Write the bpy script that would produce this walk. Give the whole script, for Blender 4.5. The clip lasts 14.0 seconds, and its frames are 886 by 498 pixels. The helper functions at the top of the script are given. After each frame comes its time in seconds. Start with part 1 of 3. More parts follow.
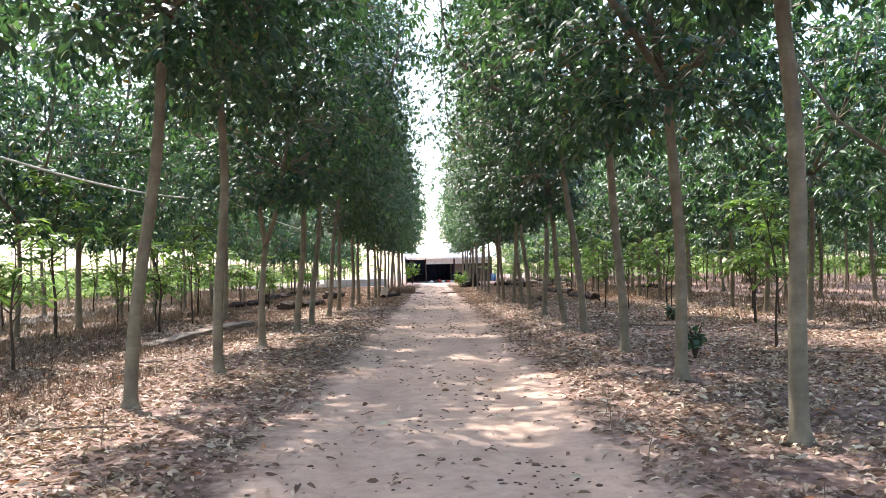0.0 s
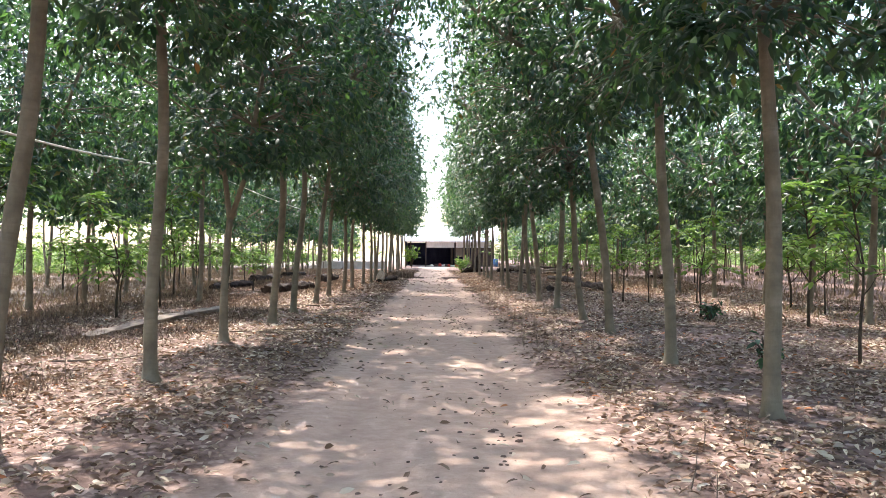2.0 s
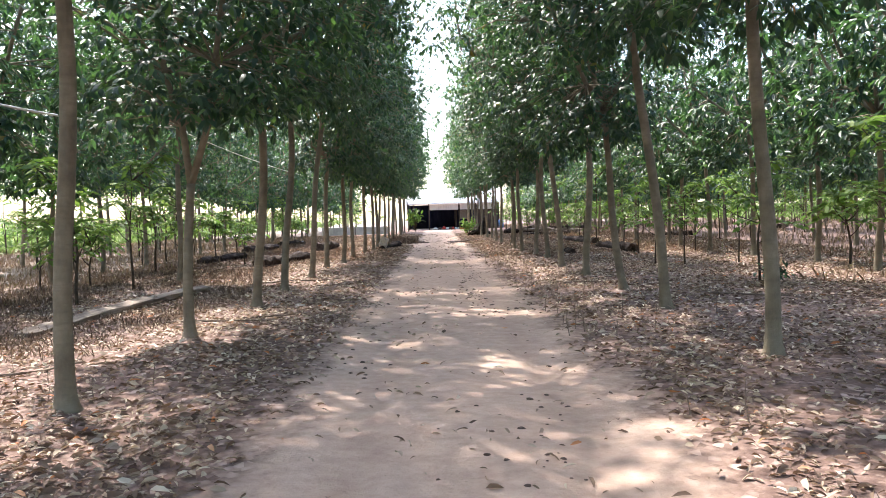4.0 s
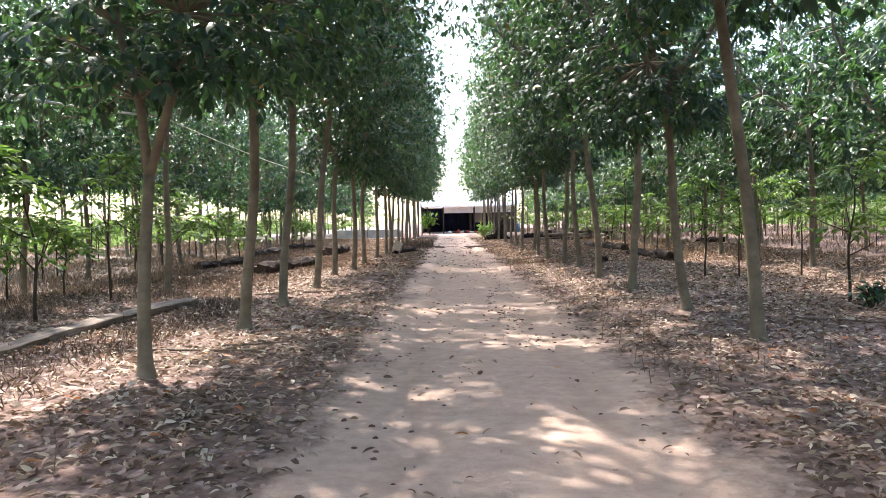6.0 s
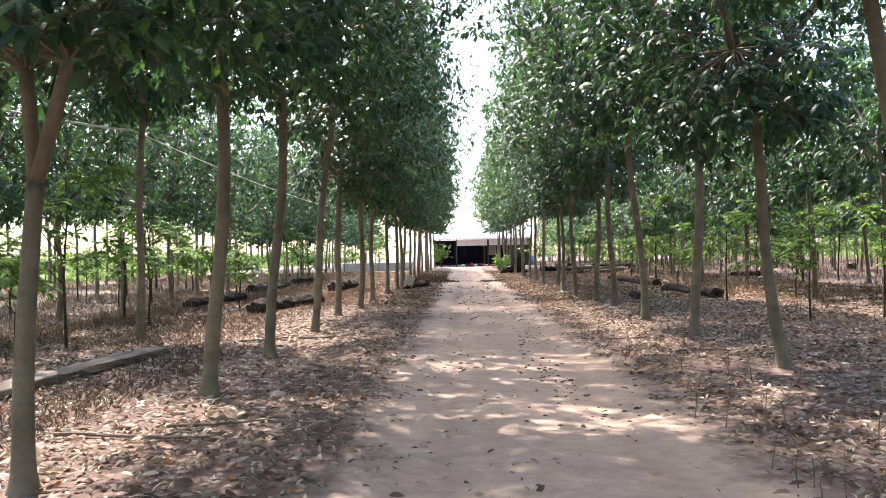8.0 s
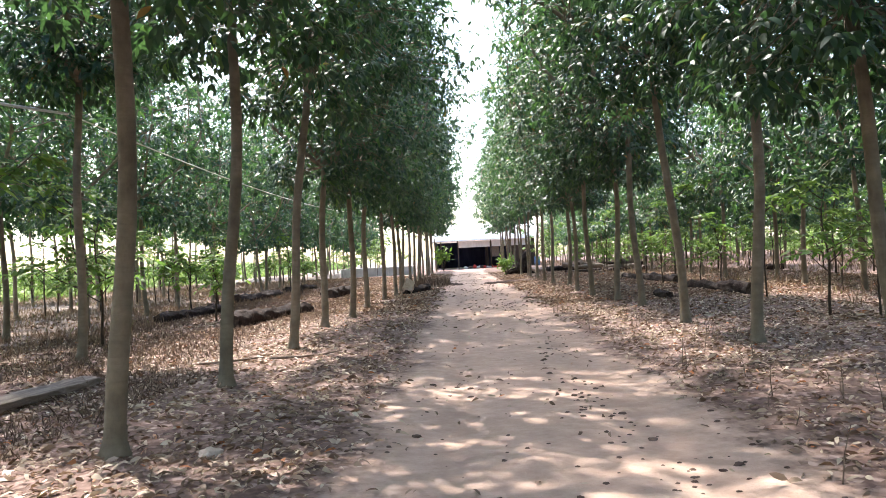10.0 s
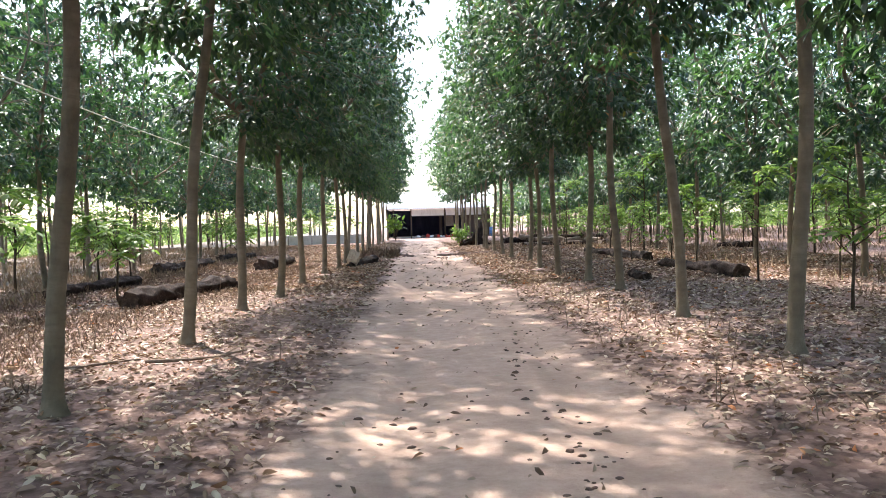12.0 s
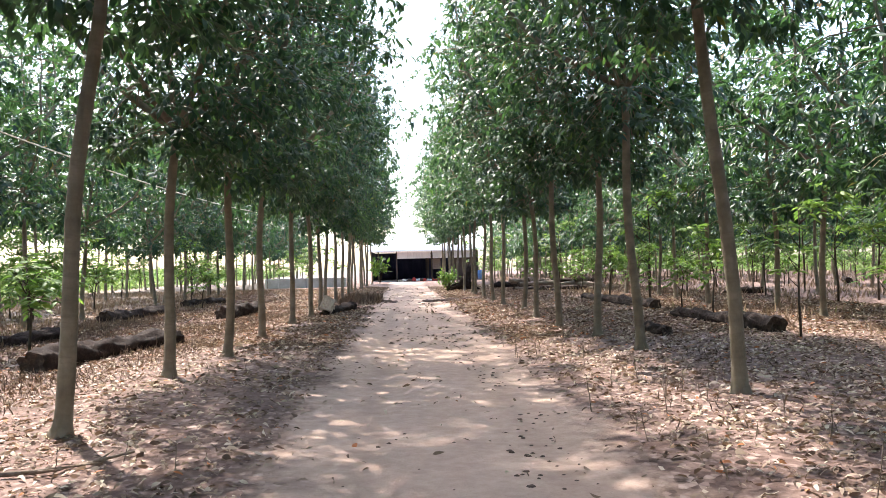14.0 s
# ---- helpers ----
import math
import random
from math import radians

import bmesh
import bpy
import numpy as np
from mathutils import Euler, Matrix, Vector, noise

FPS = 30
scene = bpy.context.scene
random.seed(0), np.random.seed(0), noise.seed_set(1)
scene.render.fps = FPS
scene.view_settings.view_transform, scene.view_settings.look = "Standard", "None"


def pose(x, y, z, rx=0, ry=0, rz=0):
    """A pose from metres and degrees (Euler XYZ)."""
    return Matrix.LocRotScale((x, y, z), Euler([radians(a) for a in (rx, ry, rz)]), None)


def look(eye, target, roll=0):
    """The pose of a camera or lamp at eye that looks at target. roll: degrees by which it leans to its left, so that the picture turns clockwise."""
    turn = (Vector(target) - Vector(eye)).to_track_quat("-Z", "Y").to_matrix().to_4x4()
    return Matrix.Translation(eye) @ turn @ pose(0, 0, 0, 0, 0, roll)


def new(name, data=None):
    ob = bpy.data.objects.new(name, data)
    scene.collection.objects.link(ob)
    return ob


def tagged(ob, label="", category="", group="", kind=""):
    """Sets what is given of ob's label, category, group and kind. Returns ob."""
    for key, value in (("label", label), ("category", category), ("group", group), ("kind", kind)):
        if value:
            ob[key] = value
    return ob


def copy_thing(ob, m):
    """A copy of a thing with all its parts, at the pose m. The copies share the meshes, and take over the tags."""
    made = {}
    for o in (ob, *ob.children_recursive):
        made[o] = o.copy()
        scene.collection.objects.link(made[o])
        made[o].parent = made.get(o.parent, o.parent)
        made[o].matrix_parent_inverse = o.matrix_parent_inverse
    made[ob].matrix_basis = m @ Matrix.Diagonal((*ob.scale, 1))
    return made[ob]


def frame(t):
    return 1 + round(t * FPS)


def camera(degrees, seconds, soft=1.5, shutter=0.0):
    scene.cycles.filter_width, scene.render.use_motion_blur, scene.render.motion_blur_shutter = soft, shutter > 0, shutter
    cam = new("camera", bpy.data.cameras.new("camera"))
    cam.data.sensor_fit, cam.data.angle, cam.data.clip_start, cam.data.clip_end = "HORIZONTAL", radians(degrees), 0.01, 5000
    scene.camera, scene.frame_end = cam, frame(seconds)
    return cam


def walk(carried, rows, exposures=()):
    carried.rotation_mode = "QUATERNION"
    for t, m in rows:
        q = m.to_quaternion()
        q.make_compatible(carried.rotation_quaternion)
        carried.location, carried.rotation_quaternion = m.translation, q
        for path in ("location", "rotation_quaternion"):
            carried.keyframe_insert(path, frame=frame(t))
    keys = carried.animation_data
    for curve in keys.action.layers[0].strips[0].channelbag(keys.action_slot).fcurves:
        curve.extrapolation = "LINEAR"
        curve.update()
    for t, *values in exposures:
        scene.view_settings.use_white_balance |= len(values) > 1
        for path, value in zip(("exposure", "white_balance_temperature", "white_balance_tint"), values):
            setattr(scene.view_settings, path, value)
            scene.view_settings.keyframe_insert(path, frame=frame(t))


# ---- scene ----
cam = camera(58.2, 14.0, soft=0.55)
PATH = [
    (0, (-0.324, 1.153, 1.385), (-0.298, 3.152, 1.44), -1.3),
    (0.5, (-0.334, 1.764, 1.393), (-0.317, 3.762, 1.474), -0.6),
    (1, (-0.274, 2.422, 1.396), (-0.259, 4.421, 1.443), -0.1),
    (1.5, (-0.252, 3.085, 1.407), (-0.233, 5.085, 1.451), 0.9),
    (2, (-0.313, 3.795, 1.411), (-0.289, 5.794, 1.425), 0.3),
    (2.5, (-0.302, 4.48, 1.416), (-0.271, 6.48, 1.41), -0.7),
    (3, (-0.437, 5.135, 1.438), (-0.409, 7.134, 1.414), -1.0),
    (3.5, (-0.427, 5.764, 1.424), (-0.398, 7.763, 1.365), -1.4),
    (3.7, (-0.444, 6.016, 1.438), (-0.42, 8.015, 1.368), -1.5),
    (5.8, (-0.687, 8.511, 1.434), (-0.705, 10.508, 1.336), -1.6),
    (6, (-0.696, 8.792, 1.455), (-0.71, 10.79, 1.383), -1.1),
    (6.5, (-0.831, 9.539, 1.456), (-0.883, 11.538, 1.486), 0.4),
    (7, (-0.875, 10.19, 1.426), (-0.98, 12.186, 1.484), 0.4),
    (7.5, (-0.912, 10.844, 1.424), (-1.006, 12.842, 1.46), 0.4),
    (8, (-0.884, 11.41, 1.444), (-0.925, 13.41, 1.455), -1.1),
    (8.2, (-0.856, 11.72, 1.433), (-0.884, 13.72, 1.442), -1.4),
    (10.3, (-0.928, 14.272, 1.341), (-0.968, 16.271, 1.362), -3.1),
    (10.5, (-0.892, 14.565, 1.346), (-0.926, 16.565, 1.361), -3.3),
    (11, (-0.939, 15.264, 1.352), (-0.98, 17.264, 1.36), -2.7),
    (11.5, (-0.914, 15.929, 1.39), (-0.921, 17.929, 1.361), -2.3),
    (12, (-0.835, 16.662, 1.4), (-0.766, 18.66, 1.336), -1.5),
    (12.5, (-0.778, 17.4, 1.442), (-0.617, 19.394, 1.411), -1.3),
    (13, (-0.676, 18.071, 1.411), (-0.488, 20.062, 1.439), -1.7),
    (13.5, (-0.768, 18.697, 1.405), (-0.624, 20.691, 1.473), -0.5),
    (14, (-0.66, 19.344, 1.417), (-0.557, 21.341, 1.46), -1.3),
]
walk(cam, [(t, look(eye, target, roll)) for t, eye, target, roll in PATH],
     [(0, 2.4), (14, 2.4)])

# ---- world, sun ----
SUN_ELEV, SUN_AZ = 54.0, -31.0   # azimuth from +y towards +x, degrees
world = bpy.data.worlds.new("sky")
scene.world = world
world.use_nodes = True
wn = world.node_tree
wn.nodes.clear()
sky = wn.nodes.new("ShaderNodeTexSky")
sky.sky_type, sky.sun_disc = "NISHITA", False
sky.sun_elevation, sky.sun_rotation = radians(SUN_ELEV), radians(SUN_AZ)
sky.air_density, sky.dust_density, sky.ozone_density = 1.0, 2.2, 1.0
bg = wn.nodes.new("ShaderNodeBackground")
bg.inputs["Strength"].default_value = 0.15
wo = wn.nodes.new("ShaderNodeOutputWorld")
wn.links.new(sky.outputs[0], bg.inputs[0])
wn.links.new(bg.outputs[0], wo.inputs[0])
sun_data = bpy.data.lights.new("sun", "SUN")
sun_data.energy, sun_data.angle, sun_data.color = 2.4, radians(1.0), (1.0, 0.94, 0.86)
sun_ob = new("sun", sun_data)
_a, _e = radians(SUN_AZ), radians(SUN_ELEV)
sun_dir = Vector((math.sin(_a) * math.cos(_e), math.cos(_a) * math.cos(_e), math.sin(_e)))
sun_ob.matrix_world = look(sun_dir * 60, (0, 0, 0))

# ---- materials ----
class Nodes:
    """Short hand for building a node material."""
    def __init__(self, name):
        self.mat = bpy.data.materials.new(name)
        self.mat.use_nodes = True
        self.t = self.mat.node_tree
        self.t.nodes.clear()
        self.out = self.t.nodes.new("ShaderNodeOutputMaterial")

    def add(self, kind, **inputs):
        n = self.t.nodes.new(kind)
        for k, v in inputs.items():
            self.put(n.inputs[k.replace("_", " ")], v)
        return n

    def put(self, socket, v):
        if isinstance(v, bpy.types.NodeSocket):
            self.t.links.new(v, socket)
        else:
            socket.default_value = v

    def coords(self, scale=(1, 1, 1), world_space=False):
        src = self.add("ShaderNodeNewGeometry").outputs["Position"] if world_space else self.add("ShaderNodeTexCoord").outputs["Object"]
        m = self.add("ShaderNodeMapping", Vector=src)
        m.inputs["Scale"].default_value = scale
        return m.outputs[0]

    def noise(self, vec, scale, detail=4.0, rough=0.55):
        return self.add("ShaderNodeTexNoise", Vector=vec, Scale=scale, Detail=detail, Roughness=rough).outputs["Fac"]

    def ramp(self, fac, stops, constant=False):
        n = self.add("ShaderNodeValToRGB", Fac=fac)
        if constant:
            n.color_ramp.interpolation = "CONSTANT"
        els = n.color_ramp.elements
        while len(els) < len(stops):
            els.new(0.5)
        for e, (p, c) in zip(els, stops):
            e.position, e.color = p, (*c, 1) if len(c) == 3 else c
        return n.outputs["Color"]

    def mix(self, fac, a, b, mode="MIX"):
        n = self.t.nodes.new("ShaderNodeMix")
        n.data_type, n.blend_type = "RGBA", mode
        for s, v in ((n.inputs[0], fac), (n.inputs[6], a), (n.inputs[7], b)):
            self.put(s, (*v, 1) if isinstance(v, tuple) and len(v) == 3 else v)
        return n.outputs[2]

    def math(self, op, a, b=0.0, c=0.0):
        n = self.t.nodes.new("ShaderNodeMath")
        n.operation = op
        self.put(n.inputs[0], a), self.put(n.inputs[1], b), self.put(n.inputs[2], c)
        return n.outputs[0]

    def bump(self, height, strength, dist):
        return self.add("ShaderNodeBump", Height=height, Strength=strength, Distance=dist).outputs[0]

    def surface(self, color, rough=0.85, normal=None, metal=0.0, spec=0.5):
        p = self.add("ShaderNodeBsdfPrincipled", Base_Color=color if not isinstance(color, tuple) else (*color, 1), Roughness=rough, Metallic=metal)
        p.inputs["Specular IOR Level"].default_value = spec
        if normal is not None:
            self.put(p.inputs["Normal"], normal)
        self.t.links.new(p.outputs[0], self.out.inputs[0])
        return p


def leaf_material(name, stops, trans, rough=0.38, sheen=0.5, back=(0.16, 0.30, 0.05)):
    n = Nodes(name)
    rnd = n.add("ShaderNodeNewGeometry").outputs["Random Per Island"]
    col = n.ramp(rnd, stops)
    big = n.noise(n.coords((1, 1, 1), True), 0.45, 2.0)
    col = n.mix(n.math("MULTIPLY", big, 0.55), col, n.mix(1.0, col, (0.75, 0.95, 0.55), "MULTIPLY"))
    p = n.surface(col, rough, spec=sheen)
    tr = n.add("ShaderNodeBsdfTranslucent", Color=n.mix(0.45, col, back))
    mx = n.add("ShaderNodeMixShader", Fac=trans)
    n.t.links.new(p.outputs[0], mx.inputs[1])
    n.t.links.new(tr.outputs[0], mx.inputs[2])
    n.t.links.new(mx.outputs[0], n.out.inputs[0])
    return n.mat


M_LEAF = leaf_material("rubber_leaf", [(0.0, (0.017, 0.041, 0.042)), (0.5, (0.026, 0.062, 0.055)), (0.86, (0.056, 0.110, 0.058)),
                                       (0.992, (0.132, 0.240, 0.066)), (1.0, (0.395, 0.150, 0.039))], 0.25, 0.44, 0.5, (0.188, 0.420, 0.079))
M_SAPLEAF = leaf_material("sapling_leaf", [(0.0, (0.07, 0.14, 0.032)), (0.6, (0.15, 0.25, 0.045)), (1.0, (0.28, 0.37, 0.075))], 0.5, 0.5)
M_FIELD = leaf_material("field_leaf", [(0.0, (0.14, 0.20, 0.07)), (0.6, (0.24, 0.29, 0.11)), (1.0, (0.34, 0.36, 0.17))], 0.4, 0.6)
M_LITTER = leaf_material("dry_leaf", [(0.0, (0.092, 0.054, 0.044)), (0.3, (0.208, 0.129, 0.104)), (0.6, (0.355, 0.248, 0.209)), (0.82, (0.538, 0.412, 0.354)),
                                      (0.965, (0.734, 0.597, 0.522)), (0.985, (0.514, 0.203, 0.097)), (1.0, (0.440, 0.143, 0.060))], 0.12, 0.7, 0.3, (0.489, 0.262, 0.121))
M_GRASS = leaf_material("dry_grass", [(0.0, (0.168, 0.105, 0.085)), (0.6, (0.302, 0.205, 0.170)), (0.95, (0.448, 0.325, 0.270)), (1.0, (0.224, 0.250, 0.090))], 0.25, 0.8, 0.2, (0.448, 0.300, 0.150))
M_WEED = leaf_material("dry_weed", [(0.0, (0.10, 0.064, 0.055)), (0.6, (0.21, 0.142, 0.120)), (1.0, (0.33, 0.24, 0.20))], 0.1, 0.8, 0.2, (0.3, 0.2, 0.1))


def bark_material():
    n = Nodes("smooth_rubber_bark")
    v = n.coords((1, 1, 1))
    rings = n.noise(n.coords((2.5, 2.5, 14)), 1.6, 5.0, 0.7)
    patch = n.noise(v, 3.5, 5.0, 0.6)
    fine = n.noise(n.coords((18, 18, 5)), 3.0, 5.0, 0.7)
    rnd = n.add("ShaderNodeObjectInfo").outputs["Random"]
    base = n.ramp(patch, [(0.28, (0.105, 0.084, 0.058)), (0.48, (0.185, 0.152, 0.106)), (0.66, (0.28, 0.236, 0.172)), (0.8, (0.37, 0.330, 0.255))])
    base = n.mix(n.math("MULTIPLY", n.ramp(rings, [(0.5, (0, 0, 0)), (0.66, (1, 1, 1))]), 0.42), base, (0.12, 0.094, 0.070))
    base = n.mix(n.math("MULTIPLY", fine, 0.35), base, (0.30, 0.26, 0.21))
    base = n.mix(n.math("MULTIPLY", rnd, 0.35), base, n.mix(1.0, base, (0.75, 0.72, 0.66), "MULTIPLY"))
    h = n.math("ADD", n.math("MULTIPLY", rings, 0.3), n.math("MULTIPLY", fine, 0.6))
    n.surface(base, 0.88, n.bump(h, 0.9, 0.016), spec=0.25)
    return n.mat


M_BARK = bark_material()


def rough_material(name, dark, mid, light, scale=(1, 1, 1), freq=4.0, rough=0.9, bump=0.6, dist=0.02, spec=0.25, metal=0.0):
    n = Nodes(name)
    a = n.noise(n.coords(scale), freq, 6.0, 0.62)
    b = n.noise(n.coords(scale), freq * 9, 4.0, 0.7)
    col = n.ramp(n.math("ADD", n.math("MULTIPLY", a, 0.72), n.math("MULTIPLY", b, 0.28)), [(0.32, dark), (0.5, mid), (0.68, light)])
    n.surface(col, rough, n.bump(n.math("ADD", a, n.math("MULTIPLY", b, 0.4)), bump, dist), metal, spec)
    return n.mat


M_LOGBARK = rough_material("old_log_bark", (0.010, 0.007, 0.006), (0.030, 0.019, 0.016), (0.085, 0.060, 0.050), (1, 1, 1), 7.0, 0.95, 1.0, 0.04)
M_LOGEND = rough_material("weathered_log_end", (0.02, 0.013, 0.010), (0.06, 0.042, 0.033), (0.15, 0.11, 0.085), (1, 1, 1), 9.0, 0.95, 0.8, 0.02)
M_SPLIT = rough_material("pale_split_wood", (0.42, 0.33, 0.24), (0.62, 0.53, 0.42), (0.74, 0.66, 0.55), (6, 1, 6), 3.0, 0.85, 0.4, 0.01)
M_PLANK = rough_material("grey_weathered_plank", (0.11, 0.085, 0.07), (0.22, 0.175, 0.145), (0.36, 0.30, 0.255), (9, 1, 9), 2.0, 0.9, 0.5, 0.008)
M_TWIG = rough_material("dead_twig", (0.10, 0.07, 0.055), (0.19, 0.14, 0.11), (0.30, 0.24, 0.19), (1, 1, 1), 12.0, 0.9)
M_STEM = rough_material("sapling_stem", (0.035, 0.026, 0.02), (0.07, 0.052, 0.038), (0.12, 0.092, 0.066), (3, 3, 1), 8.0, 0.85)
M_STONE = rough_material("pale_stone", (0.30, 0.25, 0.21), (0.44, 0.37, 0.32), (0.56, 0.49, 0.43), (1, 1, 1), 7.0, 0.9)
M_CONC = rough_material("pale_concrete", (0.42, 0.40, 0.37), (0.55, 0.53, 0.50), (0.66, 0.64, 0.61), (1, 1, 1), 2.5, 0.9)
M_ROOF = rough_material("pale_zinc_sheet", (0.55, 0.56, 0.57), (0.68, 0.69, 0.70), (0.76, 0.77, 0.78), (1, 0.2, 1), 1.2, 0.5, 0.15, 0.004, 0.5)
M_FASCIA = rough_material("white_painted_sheet", (0.58, 0.57, 0.58), (0.74, 0.73, 0.74), (0.80, 0.80, 0.80), (1, 1, 0.3), 2.0, 0.6, 0.1, 0.003)
M_DARKWALL = rough_material("dark_blue_wall", (0.014, 0.014, 0.030), (0.026, 0.026, 0.055), (0.045, 0.044, 0.075), (1, 1, 0.3), 2.0, 0.8, 0.3)
M_BROWNWALL = rough_material("brown_board", (0.05, 0.035, 0.03), (0.09, 0.062, 0.05), (0.14, 0.10, 0.08), (6, 6, 0.5), 2.0, 0.9, 0.3)
M_POST = rough_material("timber_post", (0.05, 0.038, 0.032), (0.09, 0.07, 0.056), (0.14, 0.11, 0.09), (6, 6, 0.6), 3.0, 0.9)
M_RED = rough_material("red_cloth", (0.35, 0.03, 0.025), (0.52, 0.06, 0.045), (0.60, 0.10, 0.07), (1, 1, 1), 5.0, 0.85)
M_WHITE = rough_material("white_sack", (0.58, 0.57, 0.55), (0.72, 0.71, 0.69), (0.80, 0.79, 0.78), (1, 1, 1), 5.0, 0.8)
M_BLUE = rough_material("blue_plastic", (0.06, 0.13, 0.30), (0.08, 0.18, 0.38), (0.12, 0.24, 0.44), (1, 1, 1), 3.0, 0.5)
M_CABLE = rough_material("pale_cable", (0.50, 0.50, 0.46), (0.62, 0.62, 0.58), (0.72, 0.72, 0.68), (1, 1, 1), 3.0, 0.6)


def ground_material():
    n = Nodes("plantation_ground")
    w = n.coords((1, 1, 1), True)
    sep = n.add("ShaderNodeSeparateXYZ", Vector=w)
    x, y = sep.outputs[0], sep.outputs[1]
    wob = n.noise(w, 0.55, 5.0, 0.65)
    wob2 = n.noise(w, 3.2, 5.0, 0.7)
    fine = n.noise(w, 38.0, 4.0, 0.7)
    mid = n.noise(w, 7.0, 5.0, 0.65)
    # distance from the middle of the track, made ragged
    d = n.math("ABSOLUTE", n.math("ADD", x, 0.30))
    d = n.math("ADD", d, n.math("MULTIPLY", n.math("SUBTRACT", wob, 0.5), 1.5))
    d = n.math("ADD", d, n.math("MULTIPLY", n.math("SUBTRACT", wob2, 0.5), 0.9))
    side = n.ramp(n.math("MULTIPLY", d, 0.4), [(0.46, (0, 0, 0)), (0.64, (1, 1, 1))])
    sand = n.ramp(mid, [(0.3, (0.477, 0.337, 0.267)), (0.5, (0.573, 0.418, 0.337)), (0.72, (0.668, 0.511, 0.416))])
    sand = n.mix(n.math("MULTIPLY", wob2, 0.35), sand, (0.538, 0.347, 0.286))
    sand = n.mix(n.math("MULTIPLY", n.ramp(fine, [(0.6, (0, 0, 0)), (0.75, (1, 1, 1))]), 0.4), sand, (0.20, 0.14, 0.11))
    vor = n.t.nodes.new("ShaderNodeTexVoronoi")
    n.put(vor.inputs["Vector"], n.coords((1.0, 0.7, 1), True)), n.put(vor.inputs["Scale"], 17.0)
    cell = n.add("ShaderNodeSeparateColor", Color=vor.outputs["Color"]).outputs[0]
    soil = n.ramp(mid, [(0.3, (0.116, 0.073, 0.062)), (0.55, (0.200, 0.133, 0.113)), (0.75, (0.315, 0.215, 0.186))])
    scrap = n.ramp(cell, [(0.0, (0.073, 0.045, 0.038)), (0.35, (0.170, 0.109, 0.092)), (0.7, (0.303, 0.210, 0.182)), (1.0, (0.509, 0.385, 0.337))])
    litter = n.mix(n.ramp(n.math("ADD", wob2, n.math("MULTIPLY", vor.outputs["Distance"], -0.25)), [(0.3, (0, 0, 0)), (0.5, (1, 1, 1))]), soil, scrap)
    rut = n.math("ADD", n.ramp(n.math("ABSOLUTE", n.math("ADD", x, n.math("MULTIPLY_ADD", wob2, 0.35, 0.82))), [(0.0, (1, 1, 1)), (0.22, (0, 0, 0))]),
                 n.ramp(n.math("ABSOLUTE", n.math("ADD", x, n.math("MULTIPLY_ADD", wob2, 0.35, -0.62))), [(0.0, (1, 1, 1)), (0.22, (0, 0, 0))]))
    sand = n.mix(n.math("MULTIPLY", n.math("MULTIPLY", rut, wob2), 0.55), sand, (0.33, 0.225, 0.18))
    col = n.mix(side, sand, litter)
    # dry grass and then green beyond the second row, to the open side
    xg = n.math("ADD", x, n.math("MULTIPLY", n.math("SUBTRACT", wob, 0.5), 7.0))
    dry = n.ramp(mid, [(0.3, (0.20, 0.150, 0.120)), (0.7, (0.34, 0.270, 0.220))])
    col = n.mix(n.ramp(n.math("MULTIPLY_ADD", xg, -0.1, -0.85), [(0.0, (0, 0, 0)), (0.5, (1, 1, 1))]), col, dry)
    green = n.ramp(mid, [(0.3, (0.20, 0.23, 0.08)), (0.7, (0.34, 0.34, 0.15))])
    col = n.mix(n.ramp(n.math("MULTIPLY_ADD", xg, -0.1, -2.4), [(0.0, (0, 0, 0)), (0.5, (1, 1, 1))]), col, green)
    col = n.mix(n.ramp(n.math("MULTIPLY_ADD", xg, 0.1, -4.6), [(0.0, (0, 0, 0)), (0.5, (1, 1, 1))]), col, dry)
    hgt = n.math("ADD", n.math("MULTIPLY", mid, 0.7), n.math("MULTIPLY", fine, 0.35))
    hgt = n.math("ADD", hgt, n.math("MULTIPLY", n.math("MULTIPLY", cell, side), 0.5))
    n.surface(col, 0.95, n.bump(hgt, 0.75, 0.03), spec=0.15)
    return n.mat


M_GROUND = ground_material()

# ---- mesh helpers ----
def gz(x, y):
    """Height of the ground."""
    h = 0.045 * noise.noise((x * 0.23, y * 0.23, 1.7)) + 0.018 * noise.noise((x * 1.1, y * 1.1, 4.2))
    rut = math.exp(-((x + 1.0) / 0.28) ** 2) + math.exp(-((x - 0.45) / 0.28) ** 2)
    bank = 0.05 * (1 / (1 + math.exp(-(abs(x + 0.3) - 1.7) / 0.25)))
    return h - 0.025 * rut + bank - 0.03


def mesh_ob(name, verts, faces, material, parent=None, label="", smooth=True):
    me = bpy.data.meshes.new(name)
    me.from_pydata(verts, [], faces)
    me.materials.append(material)
    if smooth:
        me.shade_smooth()
    ob = new(name, me)
    if parent is not None:
        ob.parent = parent
    if label:
        ob["label"] = label
    return ob


def part(name, bm, material, parent=None, label="", smooth=False):
    me = bpy.data.meshes.new(name)
    bm.to_mesh(me)
    bm.free()
    me.materials.append(material)
    if smooth:
        me.shade_smooth()
    ob = new(name, me)
    if parent is not None:
        ob.parent = parent
    if label:
        ob["label"] = label
    return ob


